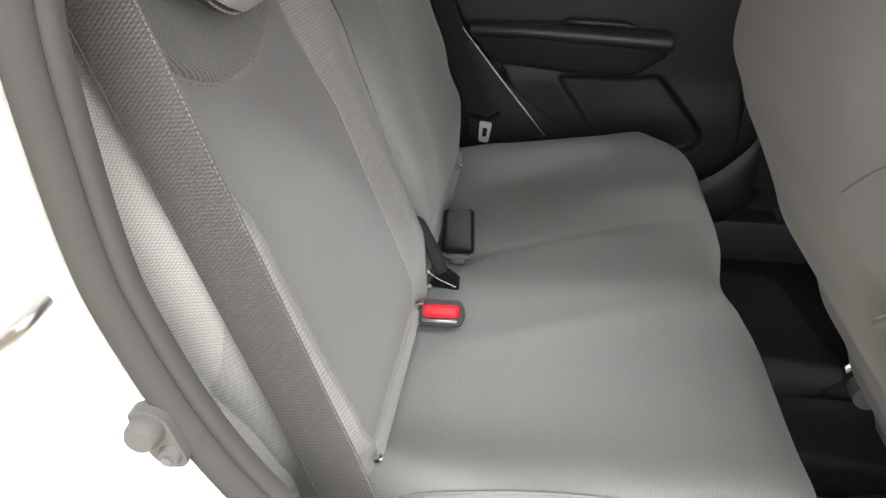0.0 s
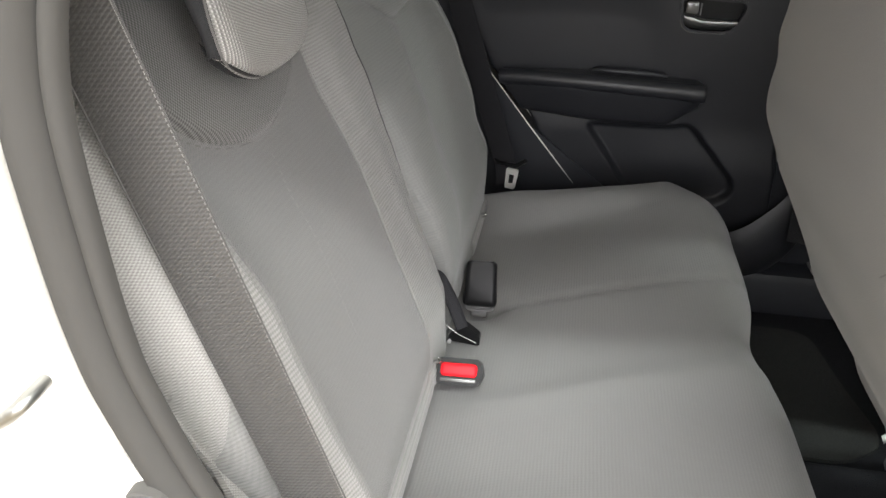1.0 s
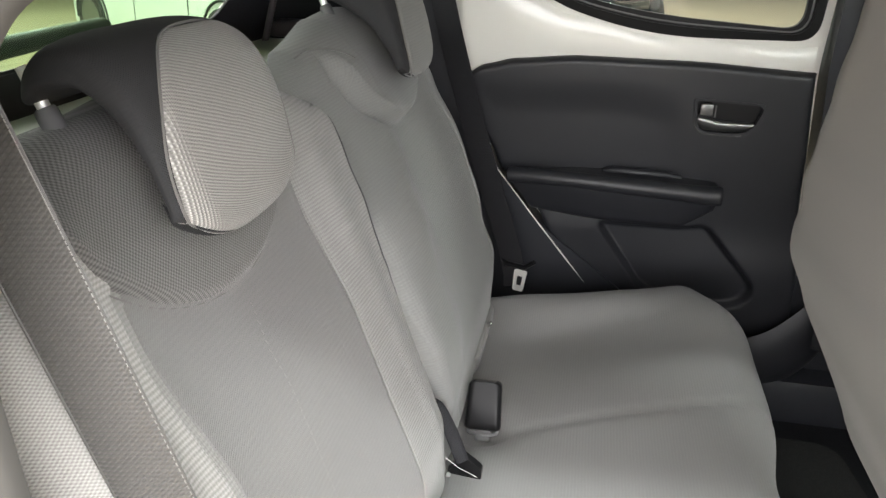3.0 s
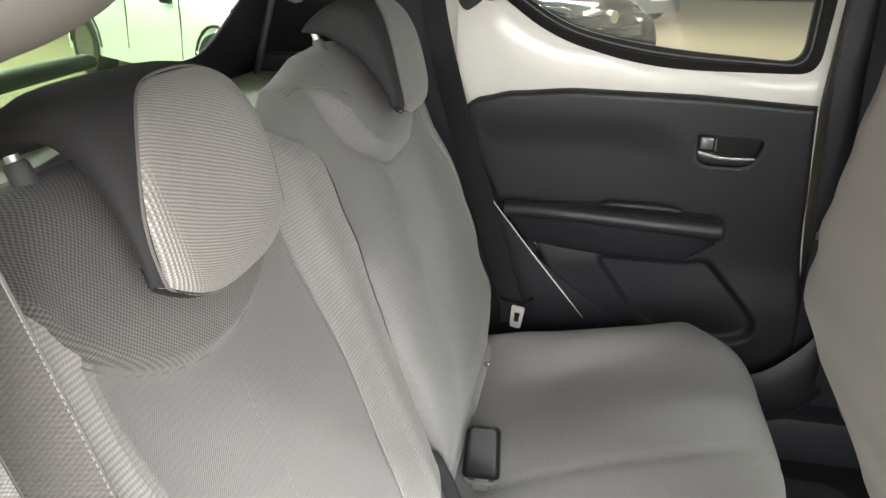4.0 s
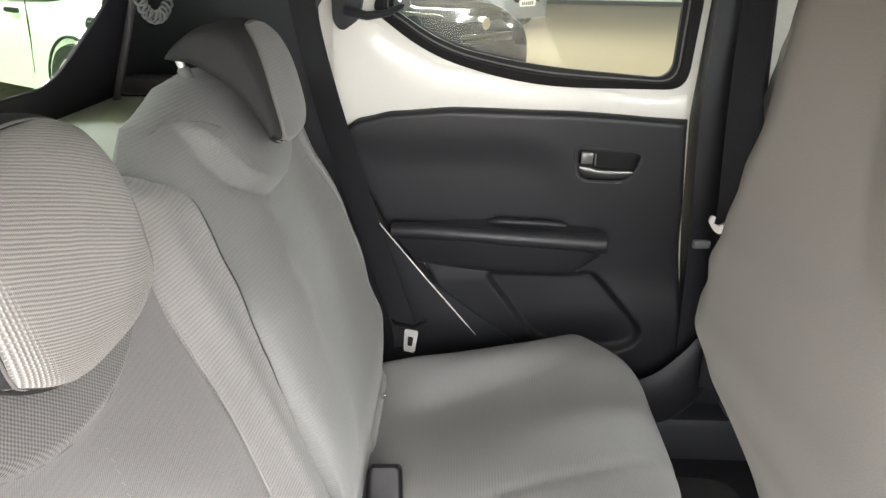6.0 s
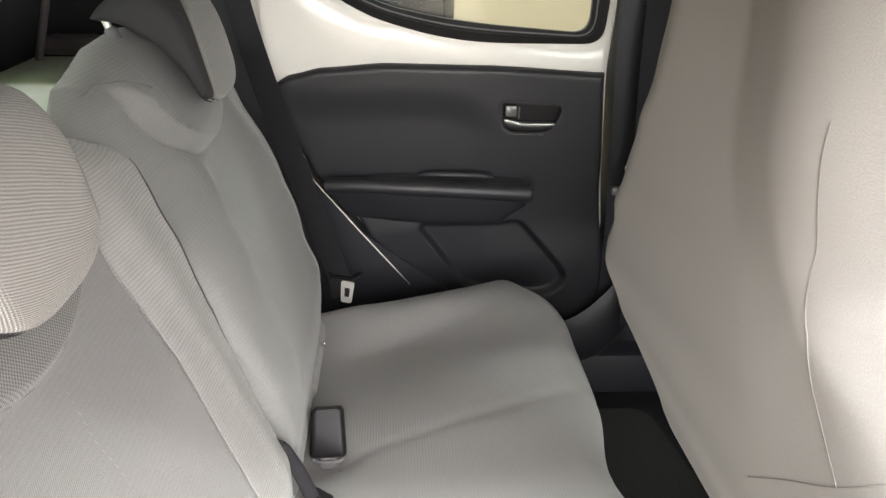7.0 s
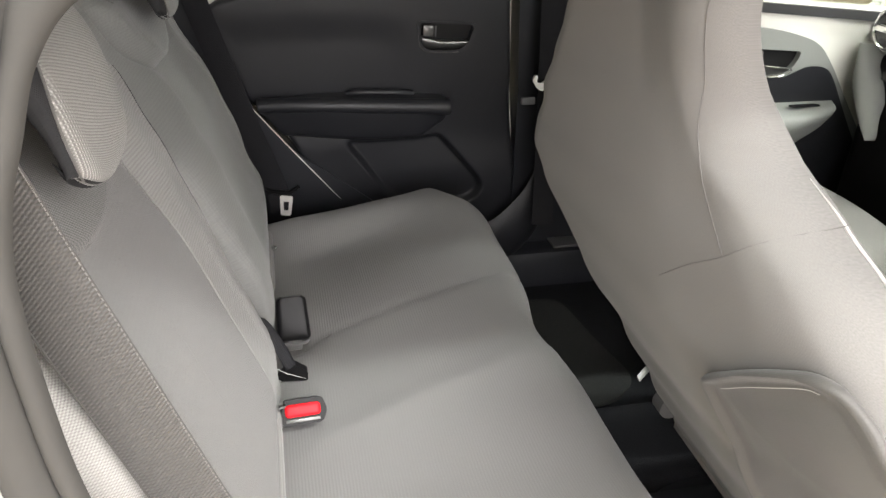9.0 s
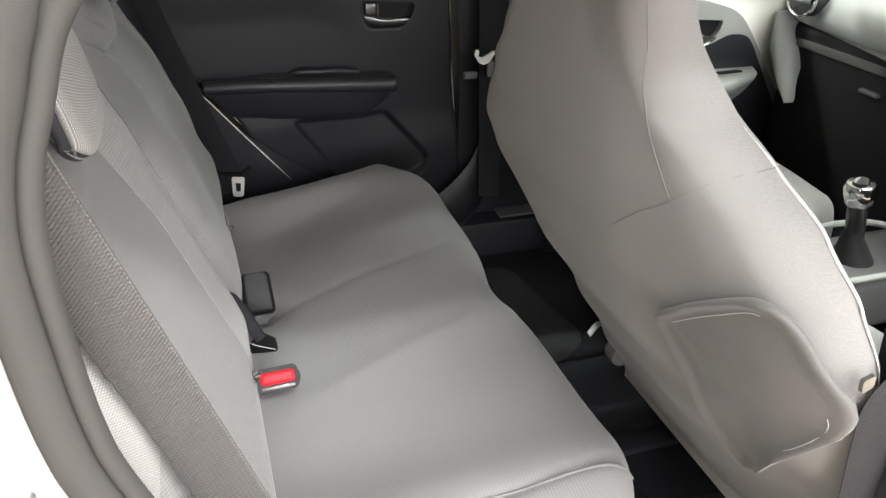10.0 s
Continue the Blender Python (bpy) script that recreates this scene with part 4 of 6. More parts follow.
def far_rear_door():
    door = thing("door_1", (0.25, 0.66, 0.4), "closed rear car door with black trim and white painted frame", "car door", "structure")
    poly = [(0.62, 0.38), (0.595, 0.573), (0.561, 0.813), (0.541, 1.03), (0.545, 1.3), (0.50, 1.45), (0.05, 1.45), (-0.135, 1.2), (-0.115, 1.0), (-0.075, 0.897), (-0.034, 0.831), (0.074, 0.688), (0.188, 0.55), (0.32, 0.38)]
    window = round_poly([(-0.01, 1.21), (0.09, 1.143), (0.25, 1.108), (0.503, 1.094), (0.503, 1.25), (0.47, 1.42), (0.12, 1.42)], [0.02, 0.06, 0.1, 0.035, 0.03, 0.04, 0.05])
    frame = part("inner_panel", Geo().plate(round_poly(poly, 0.02, 4), [window], lambda a, b: (a, door_y(b) + 0.024, b), (0, 0.01, 0)), WHITE_PAINT, door, "white painted door frame", sharp=30)
    seal = Geo()
    grow = [Vector((x, z)) for x, z in window]
    c = Vector((0.27, 1.26))
    out = [tuple(p + (p - c).normalized() * 0.028) for p in grow]
    mid = [tuple(p + (p - c).normalized() * 0.010) for p in grow]
    inn = [tuple(p - (p - c).normalized() * 0.006) for p in grow]
    rings = []
    for loop, d in ((out, 0.010), (out, -0.004), (mid, -0.007), (mid, -0.004), (inn, -0.001), (inn, 0.010), (out, 0.012)):
        rings.append([(x, door_y(z) + 0.024 + d, z) for x, z in loop])
    seal.sheet(np.array(rings).transpose(1, 0, 2), wrap=True, flip=True)
    part("outer_skin", Geo().plate(round_poly(poly, 0.02, 4), [out], lambda a, b: (a, door_y(b) + 0.075, b), (0, 0.006, 0)), WHITE_PAINT, door, "white outer door skin", sharp=30)
    part("window_seal", seal, SEAL_BLACK, door, "black rubber window seal")
    bead = [p + (p - c).normalized() * 0.004 for p in grow]
    part("seal_bead", Geo().tube([(p.x, door_y(p.y) + 0.0205, p.y) for p in bead], 0.0016, 6, closed=True), GREY_PLASTIC, door, "thin grey line along the seal")
    part("pane", Geo().plate(window, [], lambda a, b: (a, door_y(b) + 0.036, b), (0, 0.004, 0)), GLASS, door, "clear window glass").visible_shadow = False
    # rounded painted panel below the window
    low_edge = [(-0.10, 1.195), (-0.03, 1.182), (0.03, 1.142), (0.09, 1.112), (0.25, 1.079), (0.49, 1.064), (0.53, 1.07)]
    rows = []
    for x in np.linspace(-0.104, 0.53, 60):
        z0, z1 = curve(DOOR_TOP, x) - 0.012, curve(low_edge, x)
        rows.append([(x, door_y(z) + 0.0232 - (0.005 + 0.007 * smooth(0.2, -0.05, x)) * max(0.0, math.sin(math.pi * t)) ** 0.8, z) for t, z in ((k / 15, z0 + (z1 - z0) * k / 15) for k in range(16))])
    part("painted_panel", Geo().sheet(rows), WHITE_PAINT, door, "rounded white painted panel below the window", sharp=80)
    # trim panel
    pocket = round_poly([(0.175, 0.702), (0.355, 0.705), (0.398, 0.715), (0.512, 0.585), (0.5, 0.545), (0.46, 0.525), (0.29, 0.535), (0.235, 0.62)], [0.03, 0.02, 0.02, 0.03, 0.03, 0.03, 0.05, 0.06], 4)
    insert = round_poly([(-0.2, 0.66), (0.385, 0.70), (0.345, 0.93), (0.29, 0.985), (0.2, 0.995), (-0.075, 0.985)], [0.02, 0.05, 0.08, 0.06, 0.04, 0.03], 4)
    cup = round_poly([(0.334, 0.973), (0.466, 0.966), (0.446, 0.903), (0.343, 0.904)], [0.012, 0.016, 0.034, 0.026], 8)
    nx, nz = 150, 130
    F, B = [], []
    for i in range(nx):
        u = i / (nx - 1)
        f, b = [], []
        for j in range(nz):
            v = j / (nz - 1)
            z = 0.40 + v * 0.63
            x = curve(DOOR_BACK, z) + u * (curve(DOOR_FRONT, z) - curve(DOOR_BACK, z))
            z = 0.40 + v * (curve(DOOR_TOP, x) - 0.40)
            x0, x1 = curve(DOOR_BACK, z), curve(DOOR_FRONT, z)
            x = x0 + u * (x1 - x0)
            n = 0.0
            n -= 0.007 * smooth(-0.008, 0.07, inside(insert, x, z))
            n -= 0.021 * smooth(-0.003, 0.012, inside(pocket, x, z))
            n -= 0.020 * smooth(0.003, 0.007, inside(cup, x, z))
            n += 0.012 * smooth(0.72, 0.60, z) * smooth(0.2, 0.5, x)
            n -= rounded(min(x - x0, x1 - x, curve(DOOR_TOP, x) - z), 0.012)
            f.append((x, door_y(z) - n, z))
            b.append((x, door_y(z) + 0.0225, z))
        F.append(f), B.append(b)
    trim = part("trim_panel", Geo().shell(F[::-1], B[::-1]), DOOR_PLASTIC, door, "black moulded door trim", sharp=60)
    part("rear_flange", Geo().tube([(float(np.interp(z, [p[0] for p in DOOR_BACK], [p[1] for p in DOOR_BACK])) - 0.008, door_y(z) - 0.0095, z) for z in np.linspace(0.56, 0.98, 44)], lambda t: 0.0005 + 0.0009 * smooth(0.0, 0.12, t), 8), WHITE_PAINT, door, "white painted door edge")
    # armrest
    rows = []
    for i in range(48):
        t = i / 47
        x = -0.005 + t * 0.412
        e = max(0.0, 1 - max(0.0, (t - 0.92) / 0.08) ** 2.4) ** (1 / 2.4)
        proud = (0.030 + 0.032 * smooth(0.0, 0.4, t)) * max(e, 0.02)
        zt = 0.808 + 0.010 * smooth(0.0, 0.4, t) - 0.008 * smooth(0.6, 1, t) - 0.012 * (1 - e)
        zb = 0.728 - 0.012 * smooth(0.1, 0.6, t) + 0.036 * smooth(0.82, 0.98, t) + 0.008 * (1 - e)
        ring = []
        for k in range(20):
            a = math.pi * k / 19
            w = max(0.0, math.sin(a))
            z = (zt + zb) / 2 + (zt - zb) / 2 * math.copysign(abs(math.cos(a)) ** 0.42, math.cos(a))
            ring.append((max(x, -0.012 - 0.763 * (z - 0.809)), door_y(z) + 0.006 - (proud + 0.006) * w ** 0.45 * (0.74 + 0.26 * smooth(zb, zt, z)), z))
        rows.append(ring)
    part("armrest", Geo().sheet(rows), DOOR_PLASTIC, trim, "black padded armrest", sharp=70)
    bar = [(0.0, 0.803), (0.06, 0.806), (0.2, 0.806), (0.34, 0.799), (0.385, 0.797), (0.398, 0.797), (0.404, 0.797), (0.407, 0.797)]
    part("armrest_bar", Geo().tube([(x, door_y(z) - 0.027 - 0.026 * smooth(0.0, 0.16, x), z) for x, z in bar], lambda t: (0.015 + 0.003 * smooth(0.3, 0.7, t)) * max(0.0, 1 - max(0.0, (t - 0.6) / 0.4) ** 4) ** 0.5 + 0.001, 14), DOOR_PLASTIC, trim, "rounded upper bar of the armrest", sharp=80)
    part("pull_lip", Geo().tube([(0.185, door_y(0.83) - 0.004, 0.816), (0.2, door_y(0.83) - 0.012, 0.823), (0.3, door_y(0.83) - 0.012, 0.820), (0.33, door_y(0.83) - 0.004, 0.813)], 0.007, 10), DOOR_PLASTIC, trim)
    # inner handle: a deep recess with a satin lever along its lower rim
    inn2 = [(0.4 + (x - 0.4) * 0.92, 0.938 + (z - 0.938) * 0.86) for x, z in cup]
    handle = part("handle_bezel", Geo().plate(cup, [inn2], lambda a, b: (a, door_y(b) - 0.002, b), (0, 0.021, 0)), DOOR_PLASTIC, trim, "black handle surround")
    part("recess", Geo().plate(inn2, [], lambda a, b: (a, door_y(b) + 0.015, b), (0, 0.003, 0)), SEAL_BLACK, handle)
    upper = [(0.345, 0.9375), (0.362, 0.9345), (0.38, 0.929), (0.41, 0.9275), (0.446, 0.927)]
    lower = [(0.345, 0.926), (0.349, 0.918), (0.358, 0.9125), (0.38, 0.9105), (0.42, 0.9105), (0.436, 0.9135), (0.446, 0.922)]
    rows = []
    for i in range(40):
        x = 0.345 + 0.101 * i / 39
        zu, zl = curve(upper, x), curve(lower, x)
        lift = 0.0085 - 0.004 * smooth(0.36, 0.446, x)
        prof = [(zu, 0.012), (zu + 0.0006, 0.0), (zu + 0.0004, -lift * 0.8), (zu - 0.0012, -lift), (zu * 0.7 + zl * 0.3, -lift - 0.0002), (zu * 0.35 + zl * 0.65, -lift * 0.8), (zl + 0.001, -lift * 0.35), (zl, 0.004), (zl, 0.012)]
        rows.append([(x, door_y(z) + d, z) for z, d in prof])
    part("lever", Geo().sheet(rows), LEVER_SATIN, handle, "satin grey pull lever", sharp=50)
    # chrome line laid on as the highlight of the lever's upper edge
    part("lever_highlight", Geo().tube([(x, door_y(0.93) - 0.0092 + 0.004 * smooth(0.36, 0.446, x), curve(upper, x) + 0.0006) for x in np.linspace(0.366, 0.44, 24)], lambda t: 0.0016 - 0.0009 * t, 8), CHROME, handle, "thin chrome line for the highlight on the lever")
    part("lock_button", Geo().box((0.347, door_y(0.95) - 0.004, 0.9395), (0.371, door_y(0.95) + 0.012, 0.963), 0.004), LEVER_GREY, handle, "grey lock tab")
    part("lock_edge", Geo().tube([(0.3745, door_y(0.95) - 0.003, 0.938), (0.3745, door_y(0.95) - 0.003, 0.960)], 0.0016, 8), GREY_PLASTIC, handle, "grey edge of the lock tab")
    low_rim = [p for p in cup if p[1] < 0.93 and p[0] < 0.43]
    part("bezel_rim", Geo().tube([(x, door_y(z) - 0.002, z) for x, z in sorted(low_rim)], 0.0012, 6), LEVER_GREY, handle, "grey line along the lower rim")
    # coat-hook like grip at the rear corner of the window
    latch = part("window_latch", Geo().plate(round_poly([(-0.1, 1.235), (-0.045, 1.235), (-0.055, 1.19), (-0.085, 1.168), (-0.1, 1.185)], 0.012), [], lambda a, b: (a, door_y(b) - 0.004, b), (0, 0.022, 0)), DARK_PLASTIC, door, "black pop-out window latch")
    part("latch_lever", Geo().tube([(-0.075, 0.583, 1.205), (-0.04, 0.575, 1.197), (-0.005, 0.58, 1.202), (0.022, 0.6, 1.215)], lambda t: 0.013 - 0.006 * t, 10, flat=0.7), DARK_PLASTIC, latch)
    part("latch_knob", Geo().tube([(0.024, 0.592, 1.216), (0.024, 0.618, 1.216)], 0.009, 14), GREY_PLASTIC, latch)
    return door


far_rear_door()


# ---- body of the car ----
def quarter_trim():
    """Dark trim behind the far belt, from the wheel arch up the pillar."""
    geo = Geo()
    low = round_poly([(-0.60, 0.34), (0.40, 0.34), (0.247, 0.545), (0.067, 0.688), (-0.043, 0.831), (-0.074, 0.9), (-0.1, 1.0), (-0.13, 1.2), (-0.10, 1.45), (-0.40, 1.45), (-0.495, 1.2), (-0.535, 1.06), (-0.6, 1.04)], 0.02, 4)
    geo.plate(low, [], lambda a, b: (a, door_y(b) - 0.008, b), (0, 0.1, 0))
    solo("pillar_trim", geo, DARK_PLASTIC, "dark plastic trim on the pillar and wheel arch", "trim", "structure")
    return geo


quarter_trim()


def body_shell():
    solo("floor", Geo().box((-0.7, -0.66, 0.24), (2.0, 0.70, 0.30), 0.01), CARPET, "dark carpeted car floor", "car floor", "structure")
    solo("tunnel", Geo().box((0.36, -0.13, 0.295), (1.7, 0.09, 0.35), 0.03, None, 4), CARPET, "carpeted hump along the middle of the floor", "floor hump", "structure")
    solo("seat_riser", Geo().box((-0.6, -0.55, 0.30), (0.38, 0.58, 0.368), 0.01), CARPET, "dark carpeted step under the rear bench", "step", "structure")
    mat_shape = round_poly([(0.34, 0.12), (0.34, 0.535), (0.69, 0.525), (0.715, 0.33), (0.745, 0.19), (0.66, 0.115)], [0.02, 0.02, 0.05, 0.05, 0.05, 0.04])
    solo("floor_mat", Geo().plate(mat_shape, [], lambda a, b: (a, b, 0.301 + 0.012 * smooth(0.2, 0.12, b)), (0, 0, 0.008)), MAT_CARPET, "dark grey carpet mat in the rear foot well", "floor mat")
    # roof and headlining
    rows = []
    for x in np.linspace(-0.62, 1.3, 14):
        rows.append([(x, y, 1.44 - 0.10 * (abs(y) / 0.6) ** 3 - 0.06 * ((x - 0.35) / 0.95) ** 2) for y in np.linspace(-0.6, 0.6, 15)])
    rows = np.array(rows)
    solo("roof_lining", Geo().shell(rows[::-1], (rows + np.array((0, 0, 0.045)))[::-1]), HEADLINER, "pale headlining under the car roof", "roof", "structure")
    # sill below the closed far doors
    solo("sill", Geo().box((-0.3, 0.60, 0.22), (2.0, 0.74, 0.40), 0.02), DARK_PLASTIC, "dark sill trim below the far doors", "sill", "structure")
    solo("shelf_support", Geo().box((-0.462, 0.538, 1.061), (-0.368, 0.585, 1.091), 0.008, None, 3), STRUT_GREY, "grey plastic shelf support by the rear pillar", "trim", "structure")
    # boot behind the bench
    solo("boot_floor", Geo().box((-0.72, -0.6, 0.36), (-0.25, 0.62, 0.42), 0.01), CARPET, "dark boot floor", "boot floor", "structure")
    solo("parcel_shelf", Geo().box((-0.475, -0.50, 1.035), (-0.255, 0.54, 1.06), 0.008), SHELF_FELT, "pale grey felt parcel shelf behind the seats", "parcel shelf")


body_shell()


def tailgate():
    gate = thing("tailgate", (-0.6, MID, 0.5), "closed tailgate with a tinted rear window", "car door", "structure")
    lean = lambda z: -0.50 + 0.42 * (z - 1.05)
    outer = [(-0.62, 0.5), (0.64, 0.5), (0.62, 1.1), (0.56, 1.47), (-0.54, 1.47), (-0.6, 1.1)]
    window = round_poly([(-0.30, 1.107), (0.36, 1.103), (0.52, 1.26), (0.47, 1.41), (-0.42, 1.41), (-0.46, 1.26)], [0.07, 0.05, 0.06, 0.05, 0.05, 0.06])
    part("inner_panel", Geo().plate(outer, [window], lambda a, b: (lean(b), a, b), (-0.007, 0, 0)), TAILGATE_TRIM, gate, "black plastic tailgate trim")
    part("pane", Geo().plate(window, [], lambda a, b: (lean(b) - 0.009, a, b), (-0.004, 0, 0)), GREEN_GLASS, gate, "faintly green rear window").visible_shadow = False
    c = Vector((0.03, 1.26))
    ring = [Vector(p) + (c - Vector(p)).normalized() * 0.007 for p in window]
    part("glass_bead", Geo().tube([(lean(p.y) + 0.002, p.x, p.y) for p in ring], 0.0022, 6, closed=True), BLACK_RUBBER, gate, "thin black bead along the glass")
    blade = [(lean(1.128) - 0.045, y, 1.128 + 0.006 * math.sin(3 * y)) for y in np.linspace(-0.42, 0.12, 16)]
    part("wiper_blade", Geo().tube(blade, lambda t: 0.024 - 0.010 * t, 10, flat=0.7), GREY_PLASTIC, gate, "dark grey rear wiper blade")
    part("gas_strut", Geo().tube([(-0.454, 0.5, 1.05), (-0.406, 0.5, 1.206), (-0.371, 0.5, 1.32)], 0.0062, 12), STRUT_GREY, gate, "slim grey gas strut")



tailgate()


def coil_cord():
    path = []
    for k in range(520):
        a = k / 520 * 2 * math.pi
        w = a * 26
        r = 0.042 + 0.0078 * math.cos(w)
        path.append((-0.36 + 0.0065 * math.sin(w), 0.485 + r * 1.5 * math.cos(a), 1.245 + r * 1.2 * math.sin(a)))
    solo("coil_cord", Geo().tube(path, 0.0023, 6, closed=True), CORD_GREY, "coiled grey cord hanging by the rear pillar", "cord")


coil_cord()


def near_doorway():
    """The painted body round the open doorway with its rubber seal."""
    rim = [(0.125, 0.60), (0.045, 0.68), (-0.02, 0.758), (-0.062, 0.831), (-0.091, 0.914), (-0.100, 0.96), (-0.104, 1.02), (-0.105, 1.09), (-0.098, 1.135), (-0.086, 1.17), (-0.072, 1.207), (-0.05, 1.234), (-0.015, 1.249), (0.005, 1.26), (0.02, 1.275), (0.05, 1.32), (0.09, 1.39), (0.2, 1.43)]
    path = bent([(x, -0.58, z) for x, z in rim], 8)
    outs = []
    for i, p in enumerate(path):
        t = (path[min(i + 1, len(path) - 1)] - path[max(i - 1, 0)]).normalized()
        o = t.cross(Vector((0, 1, 0)))
        outs.append(o if o.x < 0 or o.z > 0 else -o)
    seal = thing("door_seal", (0.0, -0.58, 0.6), "grey-brown rubber weather strip round the open doorway", "door seal", "structure")
    rows = []
    for p, o in zip(path, outs):
        sec = [(0.0, 0.006), (0.001, 0.0), (0.005, -0.004), (0.010, -0.004), (0.013, 0.001), (0.016, -0.006), (0.024, -0.011), (0.033, -0.011), (0.040, -0.004), (0.042, 0.012)]
        k = 1 + 1.6 * smooth(1.2, 1.26, p.z)
        rows.append([p + o * a * k + Vector((0, b, 0)) for a, b in sec])
    part("strip", Geo().sheet([[tuple(q) for q in r] for r in rows]), RUBBER, seal, sharp=70)
    # painted quarter panel behind the seal
    edge = [(q.x, q.z) for q in (p + o * 0.038 * (1 + 1.6 * smooth(1.2, 1.26, p.z)) for p, o in zip(path, outs))]
    outline = edge + [(0.2, 1.52), (-0.9, 1.4), (-0.95, 0.3), (0.3, 0.3), (0.3, 0.45)]
    quarter = thing("rear_quarter_panel", (-0.4, -0.66, 0.3), "glossy white painted body side beside the open doorway", "car body", "structure")
    part("jamb", Geo().plate(outline, [], lambda a, b: (a, -0.586 - 0.3 * max(0.0, -0.1 - a) ** 1.2, b), (0, 0.02, 0)), WHITE_PAINT, quarter, "white painted door jamb")
    stop = thing("door_stop", (-0.115, -0.6, 0.79), "grey rubber door stop bolted to the white jamb", "door stop")
    y0, dx, dz = -0.592, 0.006, -0.004
    part("plate", Geo().plate(round_poly([(-0.126, 0.85), (-0.098, 0.85), (-0.084, 0.8), (-0.11, 0.8)], 0.014), [], lambda a, b: (a + dx, y0 - 0.006, b + dz), (0, 0.012, 0)), STOP_RUBBER, stop)
    part("buffer", Geo().tube([(-0.110 + dx, y0, 0.835 + dz), (-0.110 + dx, y0 - 0.008, 0.835 + dz), (-0.110 + dx, y0 - 0.016, 0.836 + dz), (-0.110 + dx, y0 - 0.02, 0.836 + dz)], lambda t: 0.0125 - 0.006 * max(0, t - 0.55), 18), STOP_RUBBER, stop, "rounded rubber buffer")
    bolt = part("bolt", Geo().tube([(-0.098 + dx, y0 - 0.004, 0.812 + dz), (-0.098 + dx, y0 - 0.009, 0.812 + dz), (-0.098 + dx, y0 - 0.011, 0.812 + dz)], lambda t: 0.009 - 0.002 * t, 20), STOP_RUBBER, stop, "round bolt cover")
    part("bolt_head", Geo().tube([(-0.098 + dx, y0 - 0.010, 0.812 + dz), (-0.098 + dx, y0 - 0.0135, 0.812 + dz)], 0.004, 6), GREY_PLASTIC, bolt)
    striker = thing("door_striker", (-0.175, -0.6, 0.88), "steel door striker loop on the white jamb", "door striker")
    part("base_plate", Geo().plate(round_poly([(-0.205, 0.95), (-0.165, 0.95), (-0.16, 0.88), (-0.2, 0.87)], 0.014), [], lambda a, b: (a, -0.61, b), (0, 0.016, 0)), WHITE_PAINT, striker, "white painted plate")
    part("loop", Geo().tube(bent([(-0.2, -0.6, 0.897), (-0.196, -0.62, 0.899), (-0.165, -0.622, 0.918), (-0.148, -0.622, 0.932), (-0.147, -0.6, 0.934)], 6), 0.0045, 10), STEEL_DARK, striker, "dull steel loop")


near_doorway()


